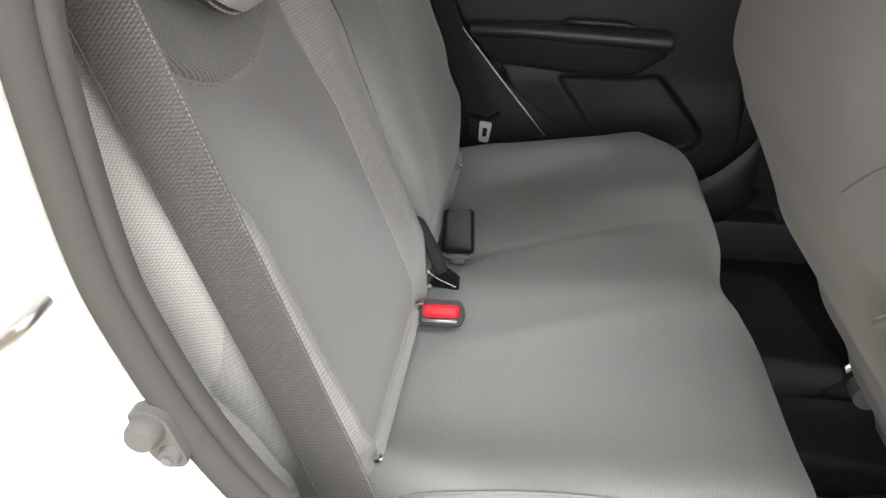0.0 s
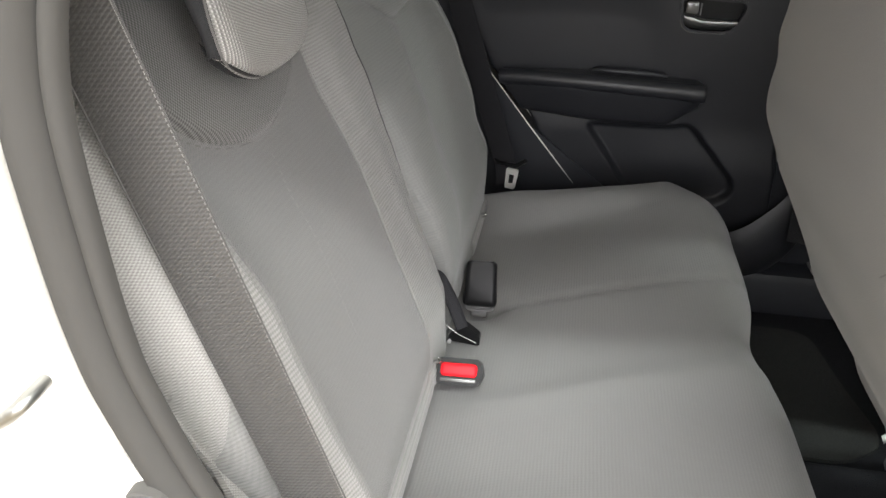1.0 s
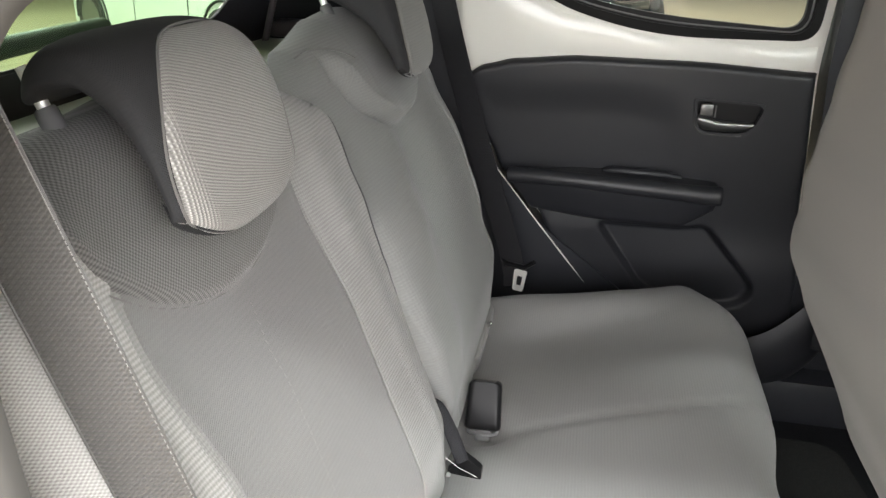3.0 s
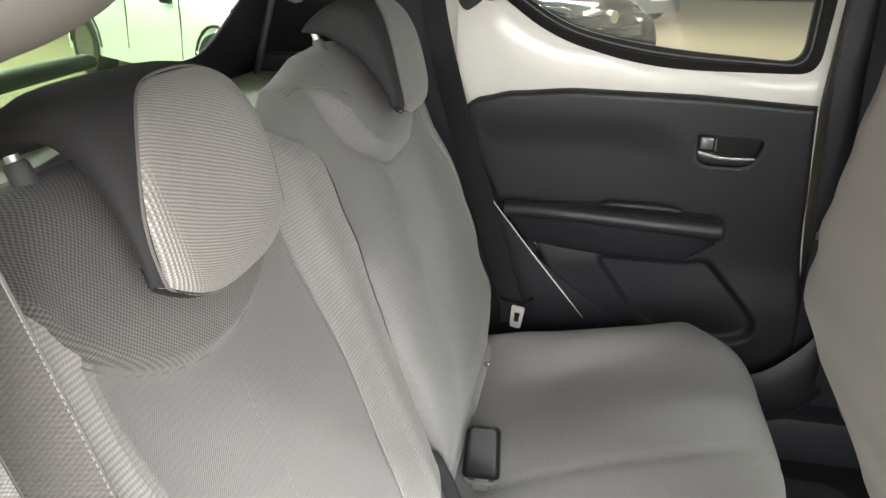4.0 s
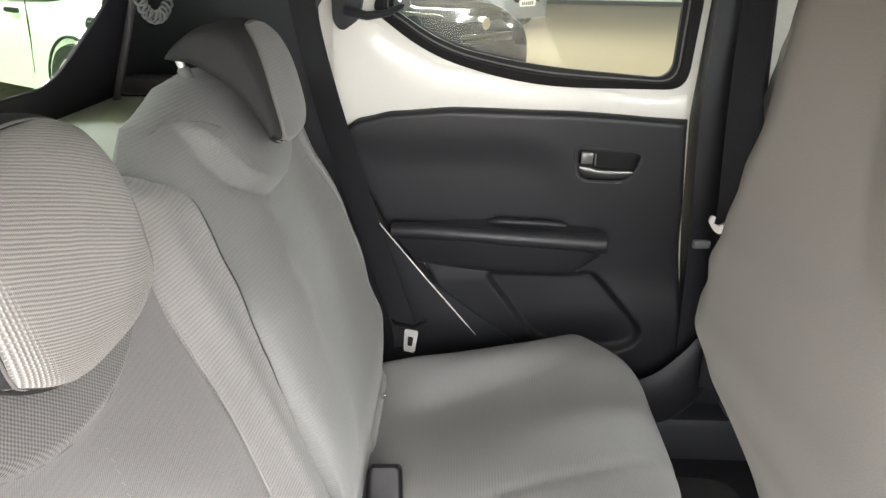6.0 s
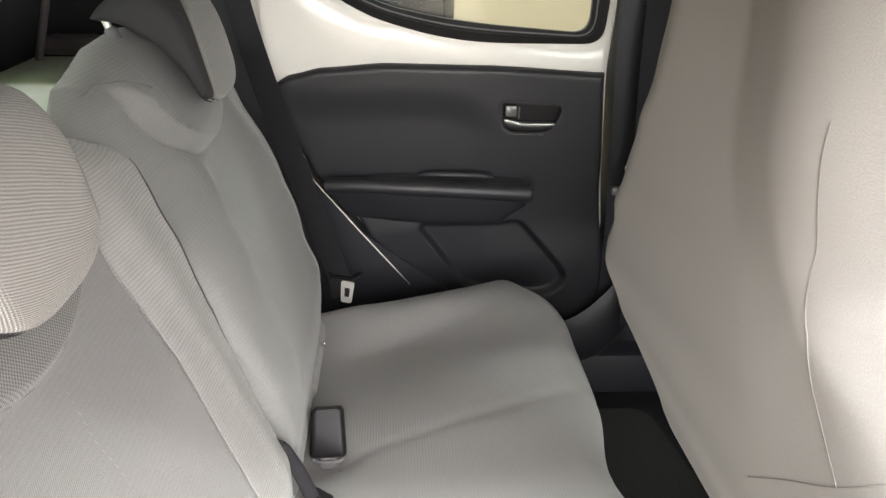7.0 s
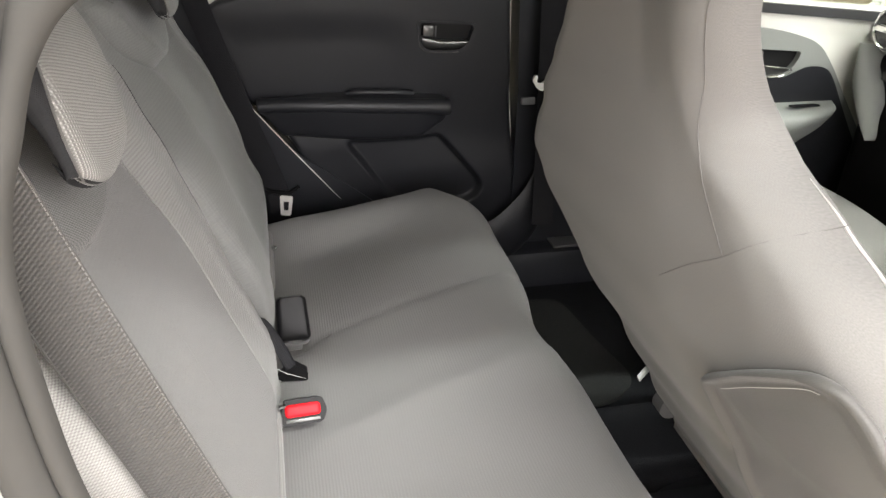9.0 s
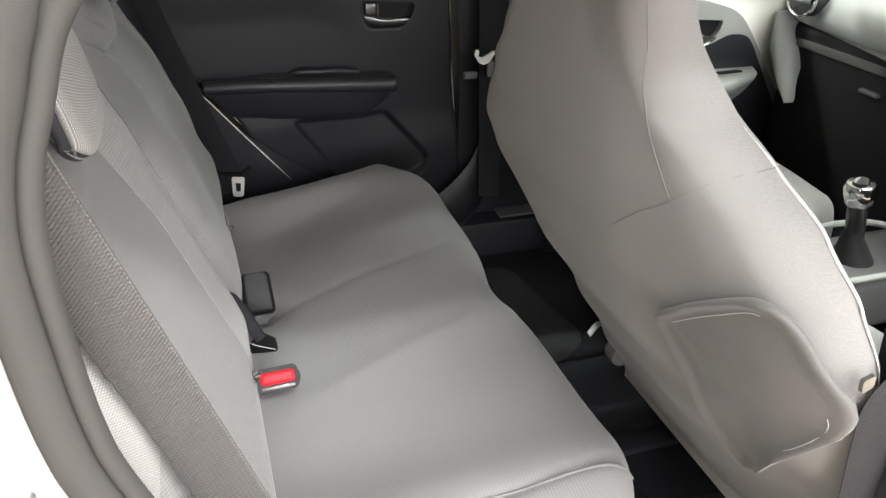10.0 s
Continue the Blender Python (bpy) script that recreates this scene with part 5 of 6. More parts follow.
def pillars():
    # far pillar between the doors, dark trim with the front belt
    poly = [(0.60, 0.35), (0.80, 0.35), (0.70, 0.8), (0.66, 1.05), (0.62, 1.45), (0.54, 1.45), (0.548, 1.03), (0.57, 0.81)]
    solo("pillar_far", Geo().plate(poly, [], lambda a, b: (a, door_y(b) - 0.012, b), (0, 0.08, 0)), DARK_PLASTIC, "dark plastic trim of the far middle pillar", "trim", "structure")
    flare = []
    for x, z, d in ((0.44, 0.41, 0.012), (0.50, 0.425, 0.02), (0.545, 0.447, 0.026), (0.585, 0.482, 0.026), (0.625, 0.53, 0.02), (0.655, 0.6, 0.008)):
        flare.append((x, 0.617 - d, z))
    flare = bent(flare, 6)
    rows = [[(p.x + 0.05 * math.cos(a) * 0.5, p.y + 0.05 * (1 - math.sin(a)), p.z - 0.09 * math.cos(a)) for a in np.linspace(0.15, math.pi - 0.9, 12)] for p in flare]
    solo("pillar_foot", Geo().sheet(rows), DOOR_PLASTIC, "black flared foot of the pillar trim by the sill", "trim", "structure", sharp=80)
    belt = thing("seat_belt", (0.62, 0.56, 0.8), "black front seat belt with a bright tongue on the far pillar", "seat belt")
    part("webbing", strip(bent([(0.60, 0.55, 1.4), (0.605, 0.555, 1.1), (0.62, 0.56, 0.86), (0.64, 0.56, 0.5)]), 0.05, (1, -0.3, 0)), WEB_FAR, belt)
    clip = [(0.574, 0.873), (0.582, 0.872), (0.580, 0.858), (0.590, 0.855), (0.617, 0.870), (0.619, 0.862), (0.606, 0.843), (0.592, 0.839), (0.582, 0.845), (0.571, 0.862)]
    part("tongue", Geo().plate(round_poly(clip, 0.003, 3), [], lambda a, b: (a, 0.532, b), (0, 0.006, 0)), STEEL, belt, "bright hooked steel tongue")
    part("tongue_grip", Geo().box((0.604, 0.532, 0.81), (0.622, 0.544, 0.846), 0.005, pose(0, 0, 0)), GREY_PLASTIC, belt, "grey plastic grip")
    part("stop_button", Geo().box((0.553, 0.54, 0.806), (0.585, 0.552, 0.822), 0.004), GREY_PLASTIC, belt, "grey guide on the pillar")
    # near pillar beside the driver's seat
    poly = [(0.58, 0.25), (0.78, 0.25), (0.72, 0.8), (0.66, 1.45), (0.52, 1.45), (0.53, 1.0), (0.54, 0.8)]
    solo("pillar_near", Geo().plate(poly, [], lambda a, b: (a, -door_y(b) - 0.03, b), (0, 0.05, 0)), DARK_PLASTIC, "dark trim of the middle pillar by the doorway", "trim", "structure")

    # front belt by the doorway
    belt = thing("seat_belt", (0.6, -0.605, 0.4), "dark grey front seat belt beside the driving seat", "seat belt")
    part("webbing", strip(bent([(0.62, -0.645, 1.0), (0.54, -0.645, 0.945), (0.505, -0.645, 0.90), (0.508, -0.645, 0.85), (0.52, -0.645, 0.78), (0.54, -0.642, 0.65), (0.56, -0.635, 0.45)]), 0.05, (1, 0.0, 0.25)), WEB_FAR, belt)
    part("tongue", Geo().plate(round_poly([(0.468, 0.918), (0.48, 0.922), (0.482, 0.909), (0.471, 0.904)], 0.003), [], lambda a, b: (a, -0.645, b), (0, 0.004, 0)), STEEL_DARK, belt, "bright steel tongue")


pillars()


def near_front_door():
    door = thing("door_3", (1.15, -0.6, 0.4), "closed front car door with black trim on the doorway side", "car door", "structure")
    poly = [(0.62, 0.36), (1.72, 0.36), (1.72, 1.02), (1.2, 1.40), (0.62, 1.42), (0.6, 1.05)]
    window = round_poly([(0.68, 1.06), (1.5, 1.03), (1.18, 1.35), (0.70, 1.36)], 0.04)
    part("inner_panel", Geo().plate(poly, [window], lambda a, b: (a, -door_y(b) + 0.01, b), (0, -0.05, 0)), WHITE_PAINT, door, "white painted door frame")
    part("trim_panel", Geo().plate(round_poly([(0.64, 0.37), (1.70, 0.37), (1.5, 0.9), (1.2, 0.98), (0.62, 0.99)], 0.03), [], lambda a, b: (a, -door_y(b) + 0.013, b), (0, 0.018, 0)), DOOR_PLASTIC, door, "black moulded door trim")
    part("pane", Geo().plate(window, [], lambda a, b: (a, -door_y(b) - 0.01, b), (0, -0.004, 0)), GLASS, door).visible_shadow = False


near_front_door()


# ---- front seats ----
BACK_X = [(0.5, 0.62), (0.6, 0.56), (0.7, 0.50), (0.8, 0.435), (0.9, 0.395), (1.0, 0.375), (1.1, 0.358), (1.2, 0.345), (1.42, 0.33)]
INBOARD = [(0.5, 0.27), (0.66, 0.272), (0.78, 0.285), (0.84, 0.33), (0.9, 0.362), (0.95, 0.345), (1.0, 0.304), (1.05, 0.248), (1.1, 0.182), (1.15, 0.141), (1.2, 0.105), (1.26, 0.086), (1.36, 0.075), (1.42, 0.05)]
OUTBOARD = [(0.5, 0.22), (0.6, 0.24), (0.78, 0.268), (0.86, 0.276), (0.91, 0.264), (0.96, 0.236), (1.0, 0.192), (1.04, 0.138), (1.08, 0.102), (1.13, 0.086), (1.25, 0.084), (1.36, 0.084), (1.42, 0.06)]


def front_seat(cy, shift, label, lift=0.0):
    seat = thing("front_seat", (0.75 + shift, cy, 0.36), label, "car seat", group="front seats")

    def mid(z):
        return cy + 0.04 * smooth(0.98, 1.15, z)

    def back(u, z):
        h = curve(INBOARD if u > 0 else OUTBOARD, z)
        x = curve(BACK_X, z) + shift - u * (0.035 * smooth(1.2, 1.0, z) if u < 0 else 0.035 * smooth(1.4, 1.25, z) * smooth(0.86, 1.0, z) + 0.005 * smooth(1.0, 0.84, z))
        x += 0.06 * max(0.0, -u - 0.55) ** 1.5 * smooth(1.2, 1.0, z)
        x += rounded(h * (1 - abs(u)), 0.055 - 0.02 * smooth(1.0, 1.1, z) if u > 0 else 0.045)
        return Vector((x, mid(z) + u * h, z))

    zs = [0.5 + 0.92 * v for v in np.linspace(0, 1, 90)]
    us = [math.sin((i / 60 - 0.5) * math.pi) * 0.6 + (i / 30 - 1) * 0.4 for i in range(61)]
    UV = [[(u * 0.26, z) for z in zs] for u in us]
    F = [[back(u, z) for z in zs] for u in us]
    def front(u, z):
        p = back(u, z)
        thick = 0.12 - 0.03 * smooth(1.05, 1.2, z) + (0.03 * math.exp(-((u - 0.85) / 0.2) ** 2) * smooth(1.1, 0.95, z) if u > 0 else 0.0)
        fall = 1 - 0.85 * u ** 3 if u > 0 else 1 - 0.98 * (-u) ** 1.4
        return Vector((max(p.x + 0.012, curve(BACK_X, z) + shift - 0.03 * u + thick * fall), mid(z) + u * curve(INBOARD if u > 0 else OUTBOARD, z) * 0.985, z))
    B = [[front(u, z) for z in zs] for u in us]
    cover = part("backrest", Geo().shell(F[::-1], B[::-1], UV[::-1]), CLOTH_BACK, seat, "smooth grey cloth on the back of the seat", sharp=75)

    def on(path, name, material, r, lift):
        pts = []
        for u, z in path:
            p = back(u, z)
            pts.append(p + Vector((-lift, 0, 0)))
        part(name, Geo().tube(pts, (lambda t: r * (0.2 + 0.8 * smooth(0.0, 0.4, t) * smooth(1.0, 0.8, t))) if name == "piping" else r, 6), material, cover)

    def uz(y, z):
        h = curve(INBOARD if y > mid(z) else OUTBOARD, z)
        return ((y - mid(z)) / h, z)

    off = cy + 0.37
    on([uz(p.x + off, p.z) for p in bent([(-0.37, 0, 0.932), (-0.415, 0, 0.97), (-0.458, 0, 1.003), (-0.5, 0, 1.048)], 10)], "seam", STITCH_DARK, 0.0005, 0.0003)
    on([uz(p.x + off, p.z) for p in bent([(-0.455, 0, 1.001), (-0.428, 0, 1.037), (-0.411, 0, 1.078), (-0.402, 0, 1.115), (-0.402, 0, 1.14), (-0.404, 0, 1.175), (-0.405, 0, 1.21)], 10)], "seam", STITCH_DARK, 0.0005, 0.0003)
    on([(-1.0, z) for z in np.linspace(0.90, 1.07, 50)], "piping", PIPING, 0.0017, -0.007)
    # map pocket
    shape = []
    poly = round_poly([(-0.444, 0.868), (-0.52, 0.932), (-0.572, 0.966), (-0.604, 0.936), (-0.636, 0.893), (-0.641, 0.866), (-0.6, 0.80), (-0.566, 0.752), (-0.535, 0.722), (-0.487, 0.793)], [0.012, 0.03, 0.025, 0.02, 0.02, 0.015, 0.02, 0.012, 0.01, 0.03], 6)
    poly = [(a + off, b) for a, b in poly]
    centre = Vector((-0.555 + off, 0.855))

    def proud(y, z, lift):
        u, z = uz(y, z)
        u = max(-0.985, u)
        p = back(u, z)
        n = (back(u + 0.02, z) - back(u - 0.02, z) if u > -0.96 else back(u + 0.02, z) - p).cross(back(u, z + 0.01) - back(u, z - 0.01)).normalized()
        return p + n * (lift if n.x < 0 else -lift)

    rows = []
    for g, lift in ((0.94, -0.004), (0.985, 0.002), (1.0, 0.007), (0.99, 0.013), (0.965, 0.0155), (0.93, 0.0135), (0.89, 0.009), (0.84, 0.007), (0.6, 0.008), (0.3, 0.0085), (0.0, 0.0085)):
        ring = []
        for p in poly:
            q = centre + (Vector(p) - centre) * g
            loose = smooth(-0.47 + off, -0.53 + off, p[0]) * smooth(0.85, 0.77, p[1]) * smooth(0.5, 1.0, g)
            ring.append(proud(q.x, q.y, lift + (0.013 * loose if lift > 0.003 else 0)))
        rows.append(ring)
    arr = np.array([[tuple(p) for p in r] for r in rows]).transpose(1, 0, 2)
    uv = np.stack([arr[..., 1], arr[..., 2]], -1)
    pocket = part("map_pocket", Geo().sheet(arr, uv, wrap=True), CLOTH_POCKET_SHADED, cover, "padded map pocket, its cloth darkened for shade", sharp=80)
    # black strip put in as the shadow beneath the loose lower edge
    shade_line = [(-0.468, 0.83), (-0.487, 0.796), (-0.505, 0.768), (-0.52, 0.745), (-0.535, 0.725)]
    part("pocket_shade", Geo().tube([proud(p.x + off, p.z, 0.002) for p in bent([(a, 0, b) for a, b in shade_line], 6)], lambda t: 0.0005 + 0.0065 * math.sin(math.pi * t) ** 0.7, 10, flat=0.6), SEAL_BLACK, cover, "black strip for the shade under the loose pocket edge")
    for line in ([(-0.475, 0.876), (-0.526, 0.917), (-0.558, 0.941), (-0.570, 0.945)], [(-0.628, 0.872), (-0.628, 0.858), (-0.612, 0.83), (-0.59, 0.798), (-0.566, 0.766)]):
        part("topstitch", Geo().tube([proud(p.x + off, p.z, 0.0092 + 0.008 * smooth(0.87, 0.8, p.z)) for p in bent([(a, 0, b) for a, b in line], 6)], 0.0004, 6), PIPING, cover, "pale topstitching")
    # cushion
    top = []
    for i in range(40):
        t = i / 39
        x = 0.64 + 0.40 * t + shift
        row = []
        for j in range(40):
            u = math.sin((j / 39 - 0.5) * math.pi)
            z = 0.545 + lift + 0.05 * t + 0.025 * abs(u) ** 3 - rounded(0.26 * (1 - abs(u)), 0.05) - rounded(1.04 + shift - x, 0.05)
            row.append((x - 0.07 * u * u * t, cy + u * 0.26, z))
        top.append(row)
    top = np.array(top)
    low = top.copy()
    low[..., 2] = 0.46
    uv = np.stack([top[..., 1], top[..., 0]], -1)
    part("cushion", Geo().shell(top, low, uv), CLOTH_LIGHT, seat, "grey cloth seat cushion")
    for q in (-1, 1):
        part("rail", Geo().box((0.5 + shift, cy + q * 0.2 - 0.02, 0.305), (1.0 + shift, cy + q * 0.2 + 0.02, 0.36), 0.006), DARK_PLASTIC, seat, "steel seat rail")
    part("recliner", Geo().tube([(0.585 + shift, cy + 0.20, 0.56), (0.585 + shift, cy + 0.225, 0.56)], 0.02, 20), GREY_PLASTIC, seat, "steel recliner hinge")
    return seat


front_seat(-0.37, 0.0, "grey cloth driving seat pushed fully rearward, with a map pocket")
front_seat(0.38, 0.32, "grey cloth passenger seat beyond the gear lever", 0.14)


# ---- front of the cabin ----
def front_cabin():
    door = thing("door_2", (1.2, 0.66, 0.4), "closed far front door with black trim and white painted frame", "car door", "structure")
    poly = [(0.64, 0.38), (1.72, 0.38), (1.72, 1.02), (1.2, 1.42), (0.66, 1.45), (0.62, 1.1)]
    window = round_poly([(0.70, 1.04), (1.5, 0.985), (1.18, 1.36), (0.72, 1.38)], 0.04)
    part("inner_panel", Geo().plate(poly, [window], lambda a, b: (a, door_y(b) + 0.012, b), (0, 0.05, 0)), WHITE_PAINT, door, "white painted door frame")
    part("pane", Geo().plate(window, [], lambda a, b: (a, door_y(b) + 0.03, b), (0, 0.004, 0)), GLASS, door).visible_shadow = False
    trim_poly = round_poly([(0.66, 0.39), (1.70, 0.39), (1.62, 0.57), (1.53, 0.673), (1.445, 0.773), (1.382, 0.849), (1.32, 0.912), (1.22, 0.94), (1.1, 0.955), (0.64, 0.97)], [0.02, 0.02, 0.05, 0.05, 0.03, 0.03, 0.04, 0.05, 0.05, 0.03])
    cup = round_poly([(1.147, 0.899), (1.278, 0.890), (1.274, 0.864), (1.257, 0.838), (1.22, 0.829), (1.185, 0.829), (1.16, 0.84), (1.147, 0.855)], [0.008, 0.008, 0.01, 0.015, 0.02, 0.02, 0.015, 0.01], 4)
    trim = part("trim_panel", Geo().plate(trim_poly, [cup], lambda a, b: (a, door_y(b) - 0.006, b), (0, 0.017, 0)), DOOR_GREY, door, "pale grey moulded door trim")
    dark = round_poly([(0.68, 0.40), (1.66, 0.40), (1.58, 0.57), (1.5, 0.675), (1.425, 0.775), (1.392, 0.82), (1.362, 0.85), (1.31, 0.855), (1.28, 0.841), (1.25, 0.8265), (1.2, 0.8255), (1.157, 0.839), (1.129, 0.869), (1.102, 0.899), (1.07, 0.915), (0.68, 0.93)], [0.02, 0.03, 0.05, 0.05, 0.03, 0.02, 0.03, 0.03, 0.01, 0.01, 0.02, 0.02, 0.02, 0.02, 0.02, 0.02])
    part("insert", Geo().plate(dark, [], lambda a, b: (a, door_y(b) - 0.0095, b), (0, 0.003, 0)), DOOR_PLASTIC, trim, "black door insert")
    recess = part("handle_recess", Geo().plate(cup, [], lambda a, b: (a, door_y(b) + 0.009, b), (0, 0.002, 0)), SEAL_BLACK, trim, "black handle recess")
    upper = [(1.148, 0.867), (1.174, 0.863), (1.188, 0.856), (1.22, 0.852), (1.262, 0.847)]
    lower = [(1.148, 0.855), (1.157, 0.843), (1.175, 0.835), (1.2, 0.831), (1.24, 0.832), (1.262, 0.8445)]
    rows = []
    for i in range(40):
        x = 1.148 + 0.114 * i / 39
        zu, zl = curve(upper, x), curve(lower, x)
        prof = [(zu, 0.006), (zu + 0.0004, -0.008), (zu - 0.001, -0.0105), (zu * 0.6 + zl * 0.4, -0.0105), (zl + 0.001, -0.006), (zl, 0.006)]
        rows.append([(x, door_y(z) + d, z) for z, d in prof])
    part("lever", Geo().sheet(rows), LEVER_SATIN, recess, "satin grey pull lever", sharp=50)
    # highlight of the lever's top edge, drawn as a chrome line
    part("lever_highlight", Geo().tube([(x, door_y(0.86) - 0.0105, curve(upper, x) + 0.0006) for x in np.linspace(1.151, 1.26, 30)], 0.0018, 8), CHROME, recess, "thin chrome line for the highlight on the lever")
    rim = bent([(1.150, 0, 0.852), (1.158, 0, 0.8405), (1.18, 0, 0.8305), (1.22, 0, 0.8275), (1.25, 0, 0.833), (1.268, 0, 0.848)], 6)
    part("lower_rim", Geo().tube([(p.x, door_y(p.z) - 0.0085, p.z) for p in rim], 0.0015, 8), CHROME, recess, "bright lower rim")
    part("lock_button", Geo().box((1.152, door_y(0.88) - 0.006, 0.8705), (1.178, door_y(0.88) + 0.006, 0.894), 0.005), LEVER_GREY, recess, "grey lock tab")
    rows = []
    for i in range(40):
        t = i / 39
        x = 0.8 + 0.614 * t
        e = max(0.0, 1 - max(0.0, (t - 0.78) / 0.22) ** 2.2) ** (1 / 2.2)
        ring = []
        for k in range(24):
            a = math.pi * k / 23
            zt, zb = 0.762, 0.735 - 0.15 * (0.3 + 0.7 * e) * smooth(1.3, 0.4, t)
            z = (zt + zb) / 2 + (zt - zb) / 2 * math.copysign(abs(math.cos(a)) ** 0.5, math.cos(a))
            w = e * max(0.0, math.sin(a)) ** 0.5
            ring.append((x, 0.632 - 0.09 * w * (0.45 + 0.55 * smooth(zb, zt, z)), z - 0.014 * w * smooth(1.34, 1.25, x)))
        rows.append(ring)
    arm = part("armrest", Geo().sheet(rows), DOOR_GREY, trim, "pale grey door armrest", sharp=70)
    part("switch", Geo().plate(round_poly([(1.27, 0.58), (1.35, 0.585), (1.34, 0.6), (1.26, 0.597)], 0.008), [], lambda a, b: (a, b, 0.7615), (0, 0, 0.003)), GLOSS_BLACK, arm, "black window switch")
    part("sill_seal", Geo().plate(round_poly([(0.70, 1.017), (1.5, 0.956), (1.5, 0.978), (0.70, 1.039)], 0.004), [], lambda a, b: (a, door_y(b) - 0.002, b), (0, 0.013, 0)), BLACK_RUBBER, door, "black seal along the window sill")
    # dashboard
    dash = thing("dashboard", (1.6, 0.0, 0.5), "pale grey moulded dashboard with a dark lower half", "dashboard")
    rows = []
    for j in range(40):
        t = j / 39
        y = -0.6 + 1.2 * t
        bow = 0.05 * (2 * t - 1) ** 2
        prof = [(1.95, 1.02), (1.7, 1.03), (1.5, 1.01), (1.425, 0.975), (1.405, 0.93), (1.425, 0.895), (1.45, 0.882), (1.47, 0.86)]
        rows.append([(x + bow, y, z) for x, z in ((p.x, p.z) for p in bent([(a, 0, b) for a, b in prof], 6))])
    part("top_pad", Geo().sheet(rows), DASH_PLASTIC, dash, "pale grey upper pad", sharp=80)
    part("lower_panel", Geo().box((1.475, -0.58, 0.45), (1.75, 0.605, 0.893), 0.03, None, 4), SEAL_BLACK, dash, "black lower panel")
    part("trim_strip", Geo().box((1.464, -0.5, 0.834), (1.48, 0.553, 0.856), 0.004), LEVER_GREY, dash, "grey trim strip")
    part("glovebox_latch", Geo().box((1.464, 0.268, 0.783), (1.478, 0.325, 0.793), 0.003), GREY_PLASTIC, dash, "grey latch")
    cap_l = [(0.622, 0.91), (0.622, 0.86), (0.62, 0.81), (0.567, 0.739), (0.53, 0.712), (0.506, 0.699)]
    cap_r = [(0.595, 0.91), (0.575, 0.86), (0.539, 0.812), (0.513, 0.75), (0.499, 0.715), (0.499, 0.7)]
    F, B = [], []
    for a, b in zip(bent([(0, *p) for p in cap_l], 5), bent([(0, *p) for p in cap_r], 5)):
        deep = 1.455 + 0.045 * smooth(0.70, 0.86, a.z)
        F.append([(1.448 - 0.02 * math.sin(math.pi * k / 8), a.y + (b.y - a.y) * k / 8, a.z + (b.z - a.z) * k / 8) for k in range(9)])
        B.append([(deep, a.y + (b.y - a.y) * k / 8, a.z + (b.z - a.z) * k / 8) for k in range(9)])
    part("end_cap", Geo().shell(F, B), DASH_PLASTIC, dash, "pale grey end cap of the dashboard", sharp=60)
    vent = part("air_vent", Geo().tube([(1.45, 0.51, 0.965), (1.412, 0.51, 0.965), (1.405, 0.51, 0.965)], lambda t: 0.047 - 0.004 * t, 28), GLOSS_BLACK, dash, "round black air vent")
    part("vent_ring", Geo().tube([(1.406, 0.51 + 0.045 * math.cos(a), 0.965 + 0.045 * math.sin(a)) for a in (2 * math.pi * k / 32 for k in range(32))], 0.004, 8, closed=True), CHROME, vent, "chrome vent ring")
    part("vane", Geo().box((1.398, 0.475, 0.955), (1.406, 0.545, 0.972), 0.002), CHROME, vent, "bright vane")
    solo("bulkhead", Geo().box((1.95, -0.7, 0.24), (2.0, 0.72, 1.03)), DARK_PLASTIC, "dark bulkhead behind the dashboard", "wall", "structure")
    # windscreen
    solo("windscreen", Geo().plate([(-0.62, 0), (0.64, 0), (0.54, 1), (-0.52, 1)], [], lambda a, b: (1.98 - 0.72 * b, a, 1.02 + 0.38 * b), (0.004, 0, 0.004)), GLASS, "clear sloping windscreen", "window", "structure").visible_shadow = False
    # console with gear lever
    console = thing("centre_console", (1.15, 0.01, 0.42), "dark centre console between the front seats", "console")
    part("body", Geo().box((0.72, -0.085, 0.42), (1.5, 0.10, 0.55), 0.025, None, 4), GREY_PLASTIC, console)
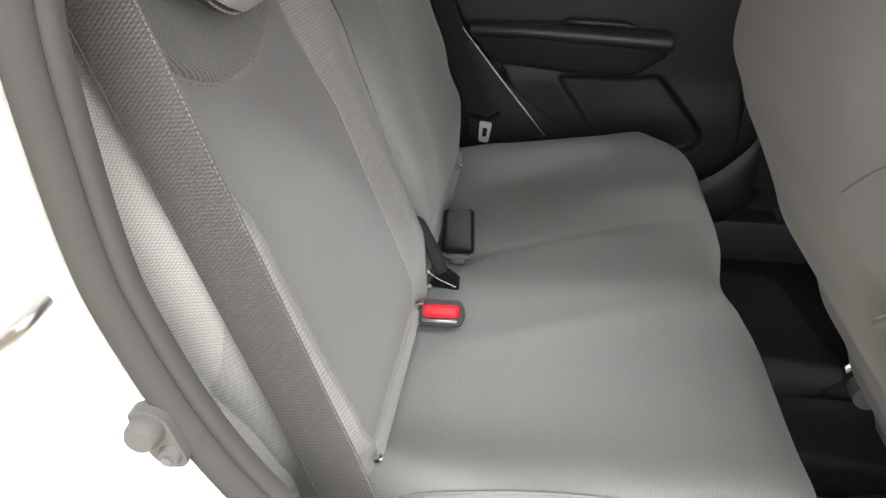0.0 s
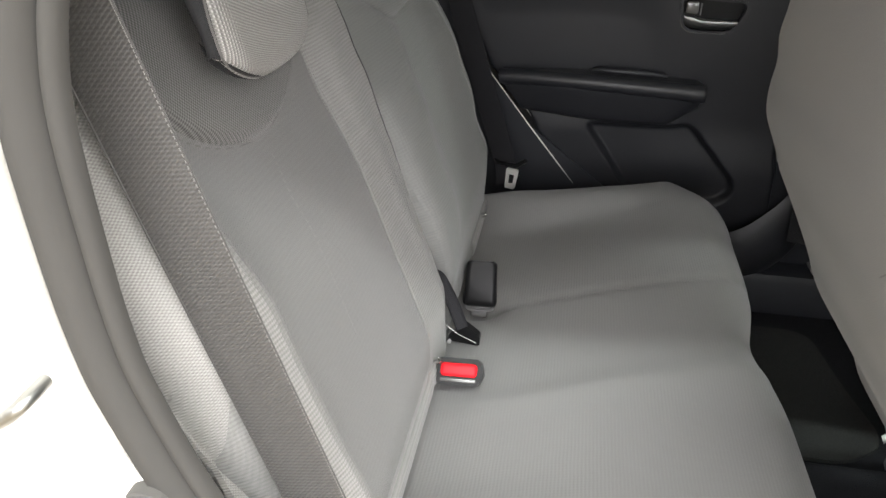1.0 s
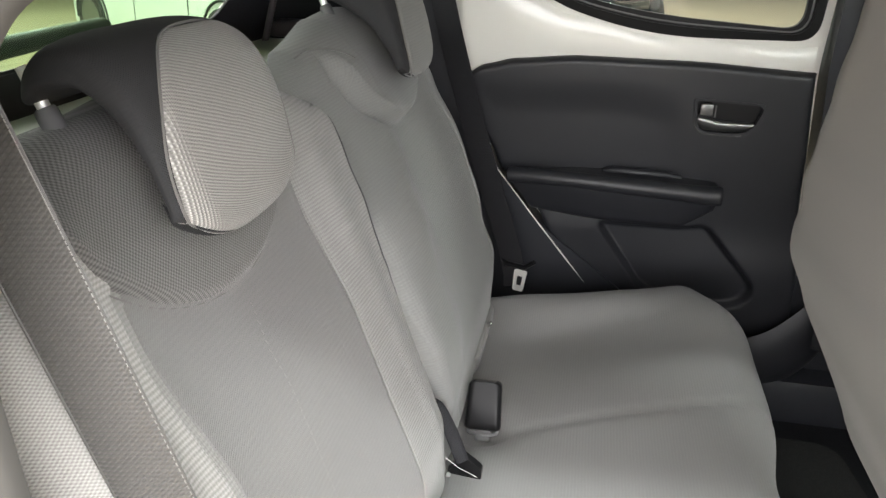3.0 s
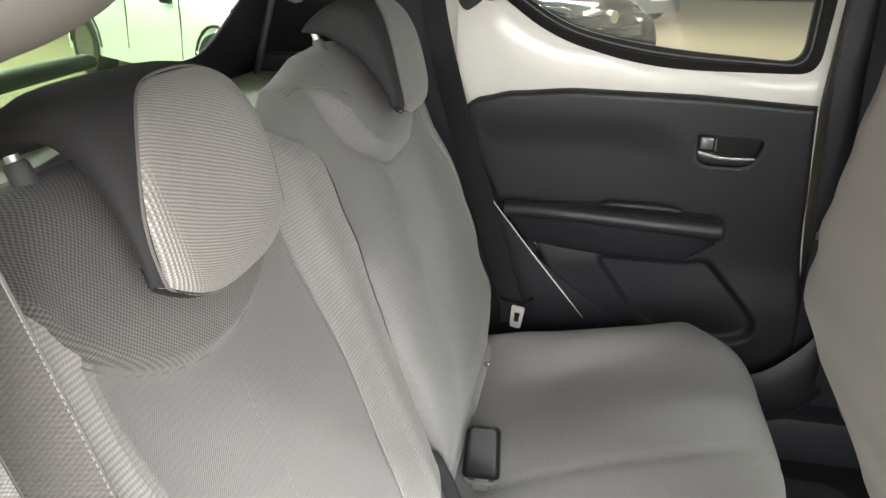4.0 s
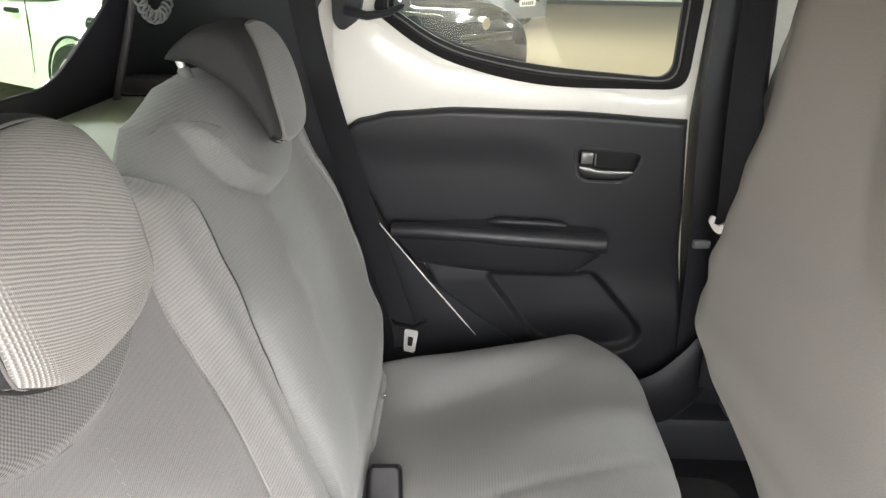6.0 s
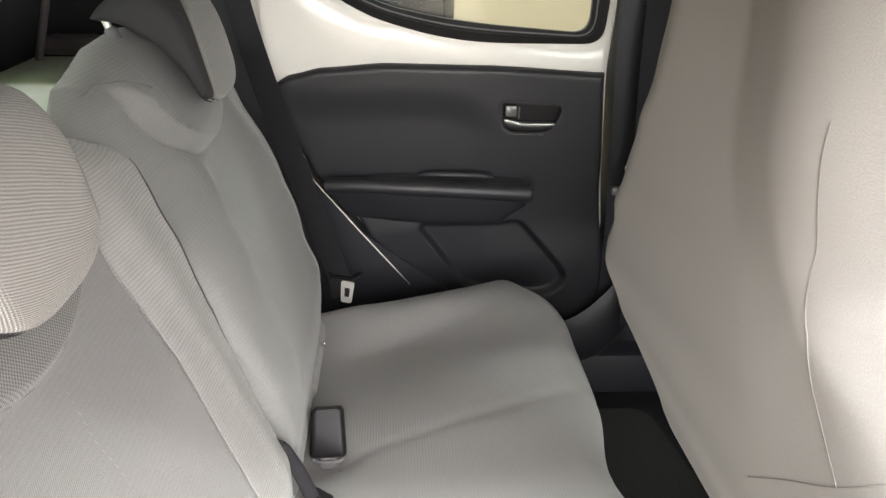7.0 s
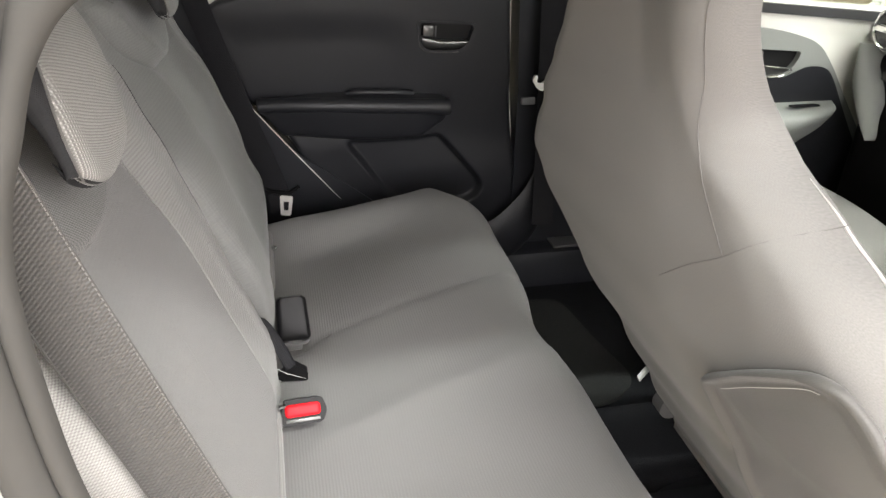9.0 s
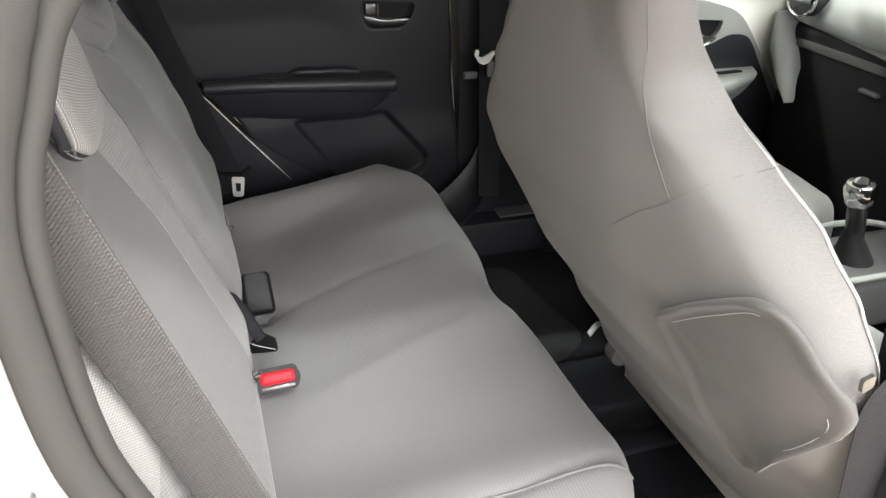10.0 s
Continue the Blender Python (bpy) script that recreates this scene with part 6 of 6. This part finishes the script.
    part("tray_rim", Geo().tube(bent([(1.06, -0.08, 0.556), (1.12, 0.085, 0.56), (1.35, 0.09, 0.57), (1.4, -0.08, 0.57), (1.06, -0.08, 0.556)], 8), 0.007, 8), DASH_PLASTIC, console, "light grey rim")
    lever = thing("gear_lever", (1.21, 0.0, 0.55), "black gear lever with a chrome topped knob", "gear lever")
    part("boot", Geo().tube([(1.22, 0, 0.545), (1.215, 0, 0.575), (1.205, 0, 0.60), (1.2, 0, 0.625)], lambda t: 0.045 - 0.03 * t ** 0.7, 18), BLACK_RUBBER, lever, "black gaiter")
    part("stick", Geo().tube([(1.215, 0, 0.58), (1.2, 0, 0.64), (1.188, 0, 0.69)], 0.019, 16), GLOSS_BLACK, lever)
    knob = part("knob", Geo().tube([(1.192, 0, 0.678), (1.19, 0, 0.684), (1.186, 0, 0.70), (1.182, 0, 0.714), (1.18, 0, 0.722), (1.1795, 0, 0.725)], lambda t: 0.020 + 0.010 * math.sin(min(1, t * 1.1) * math.pi * 0.85), 24), CHROME, lever, "chrome collar of the knob")
    part("knob_cap", Geo().tube([(1.1797, 0, 0.722), (1.1785, 0, 0.729), (1.178, 0, 0.7305)], lambda t: 0.017 - 0.004 * t, 20), GLOSS_BLACK, knob, "black knob cap")
    # small fittings in the foot well
    solo("floor_bracket", strip(bent([(0.665, 0.06, 0.423), (0.685, 0.07, 0.434), (0.70, 0.078, 0.43), (0.71, 0.08, 0.423)], 5), 0.014, (0, 1, 0.2), 0.003), STEEL_DARK, "small bent steel bracket on the floor hump", "bracket")
    solo("air_duct", Geo().plate(round_poly([(0.60, -0.30), (0.60, -0.14), (0.70, -0.12), (0.80, -0.15), (0.83, -0.25), (0.76, -0.31)], 0.04), [], lambda a, b: (a, b, 0.302), (0, 0, 0.045)), DARK_PLASTIC, "dark plastic air duct on the floor under the seat", "air duct", sharp=30)
    solo("sill_plate", Geo().box((0.70, 0.612, 0.401), (0.86, 0.68, 0.408), 0.002), GREY_PLASTIC, "grey scuff plate on the far door sill", "trim", "structure")


front_cabin()
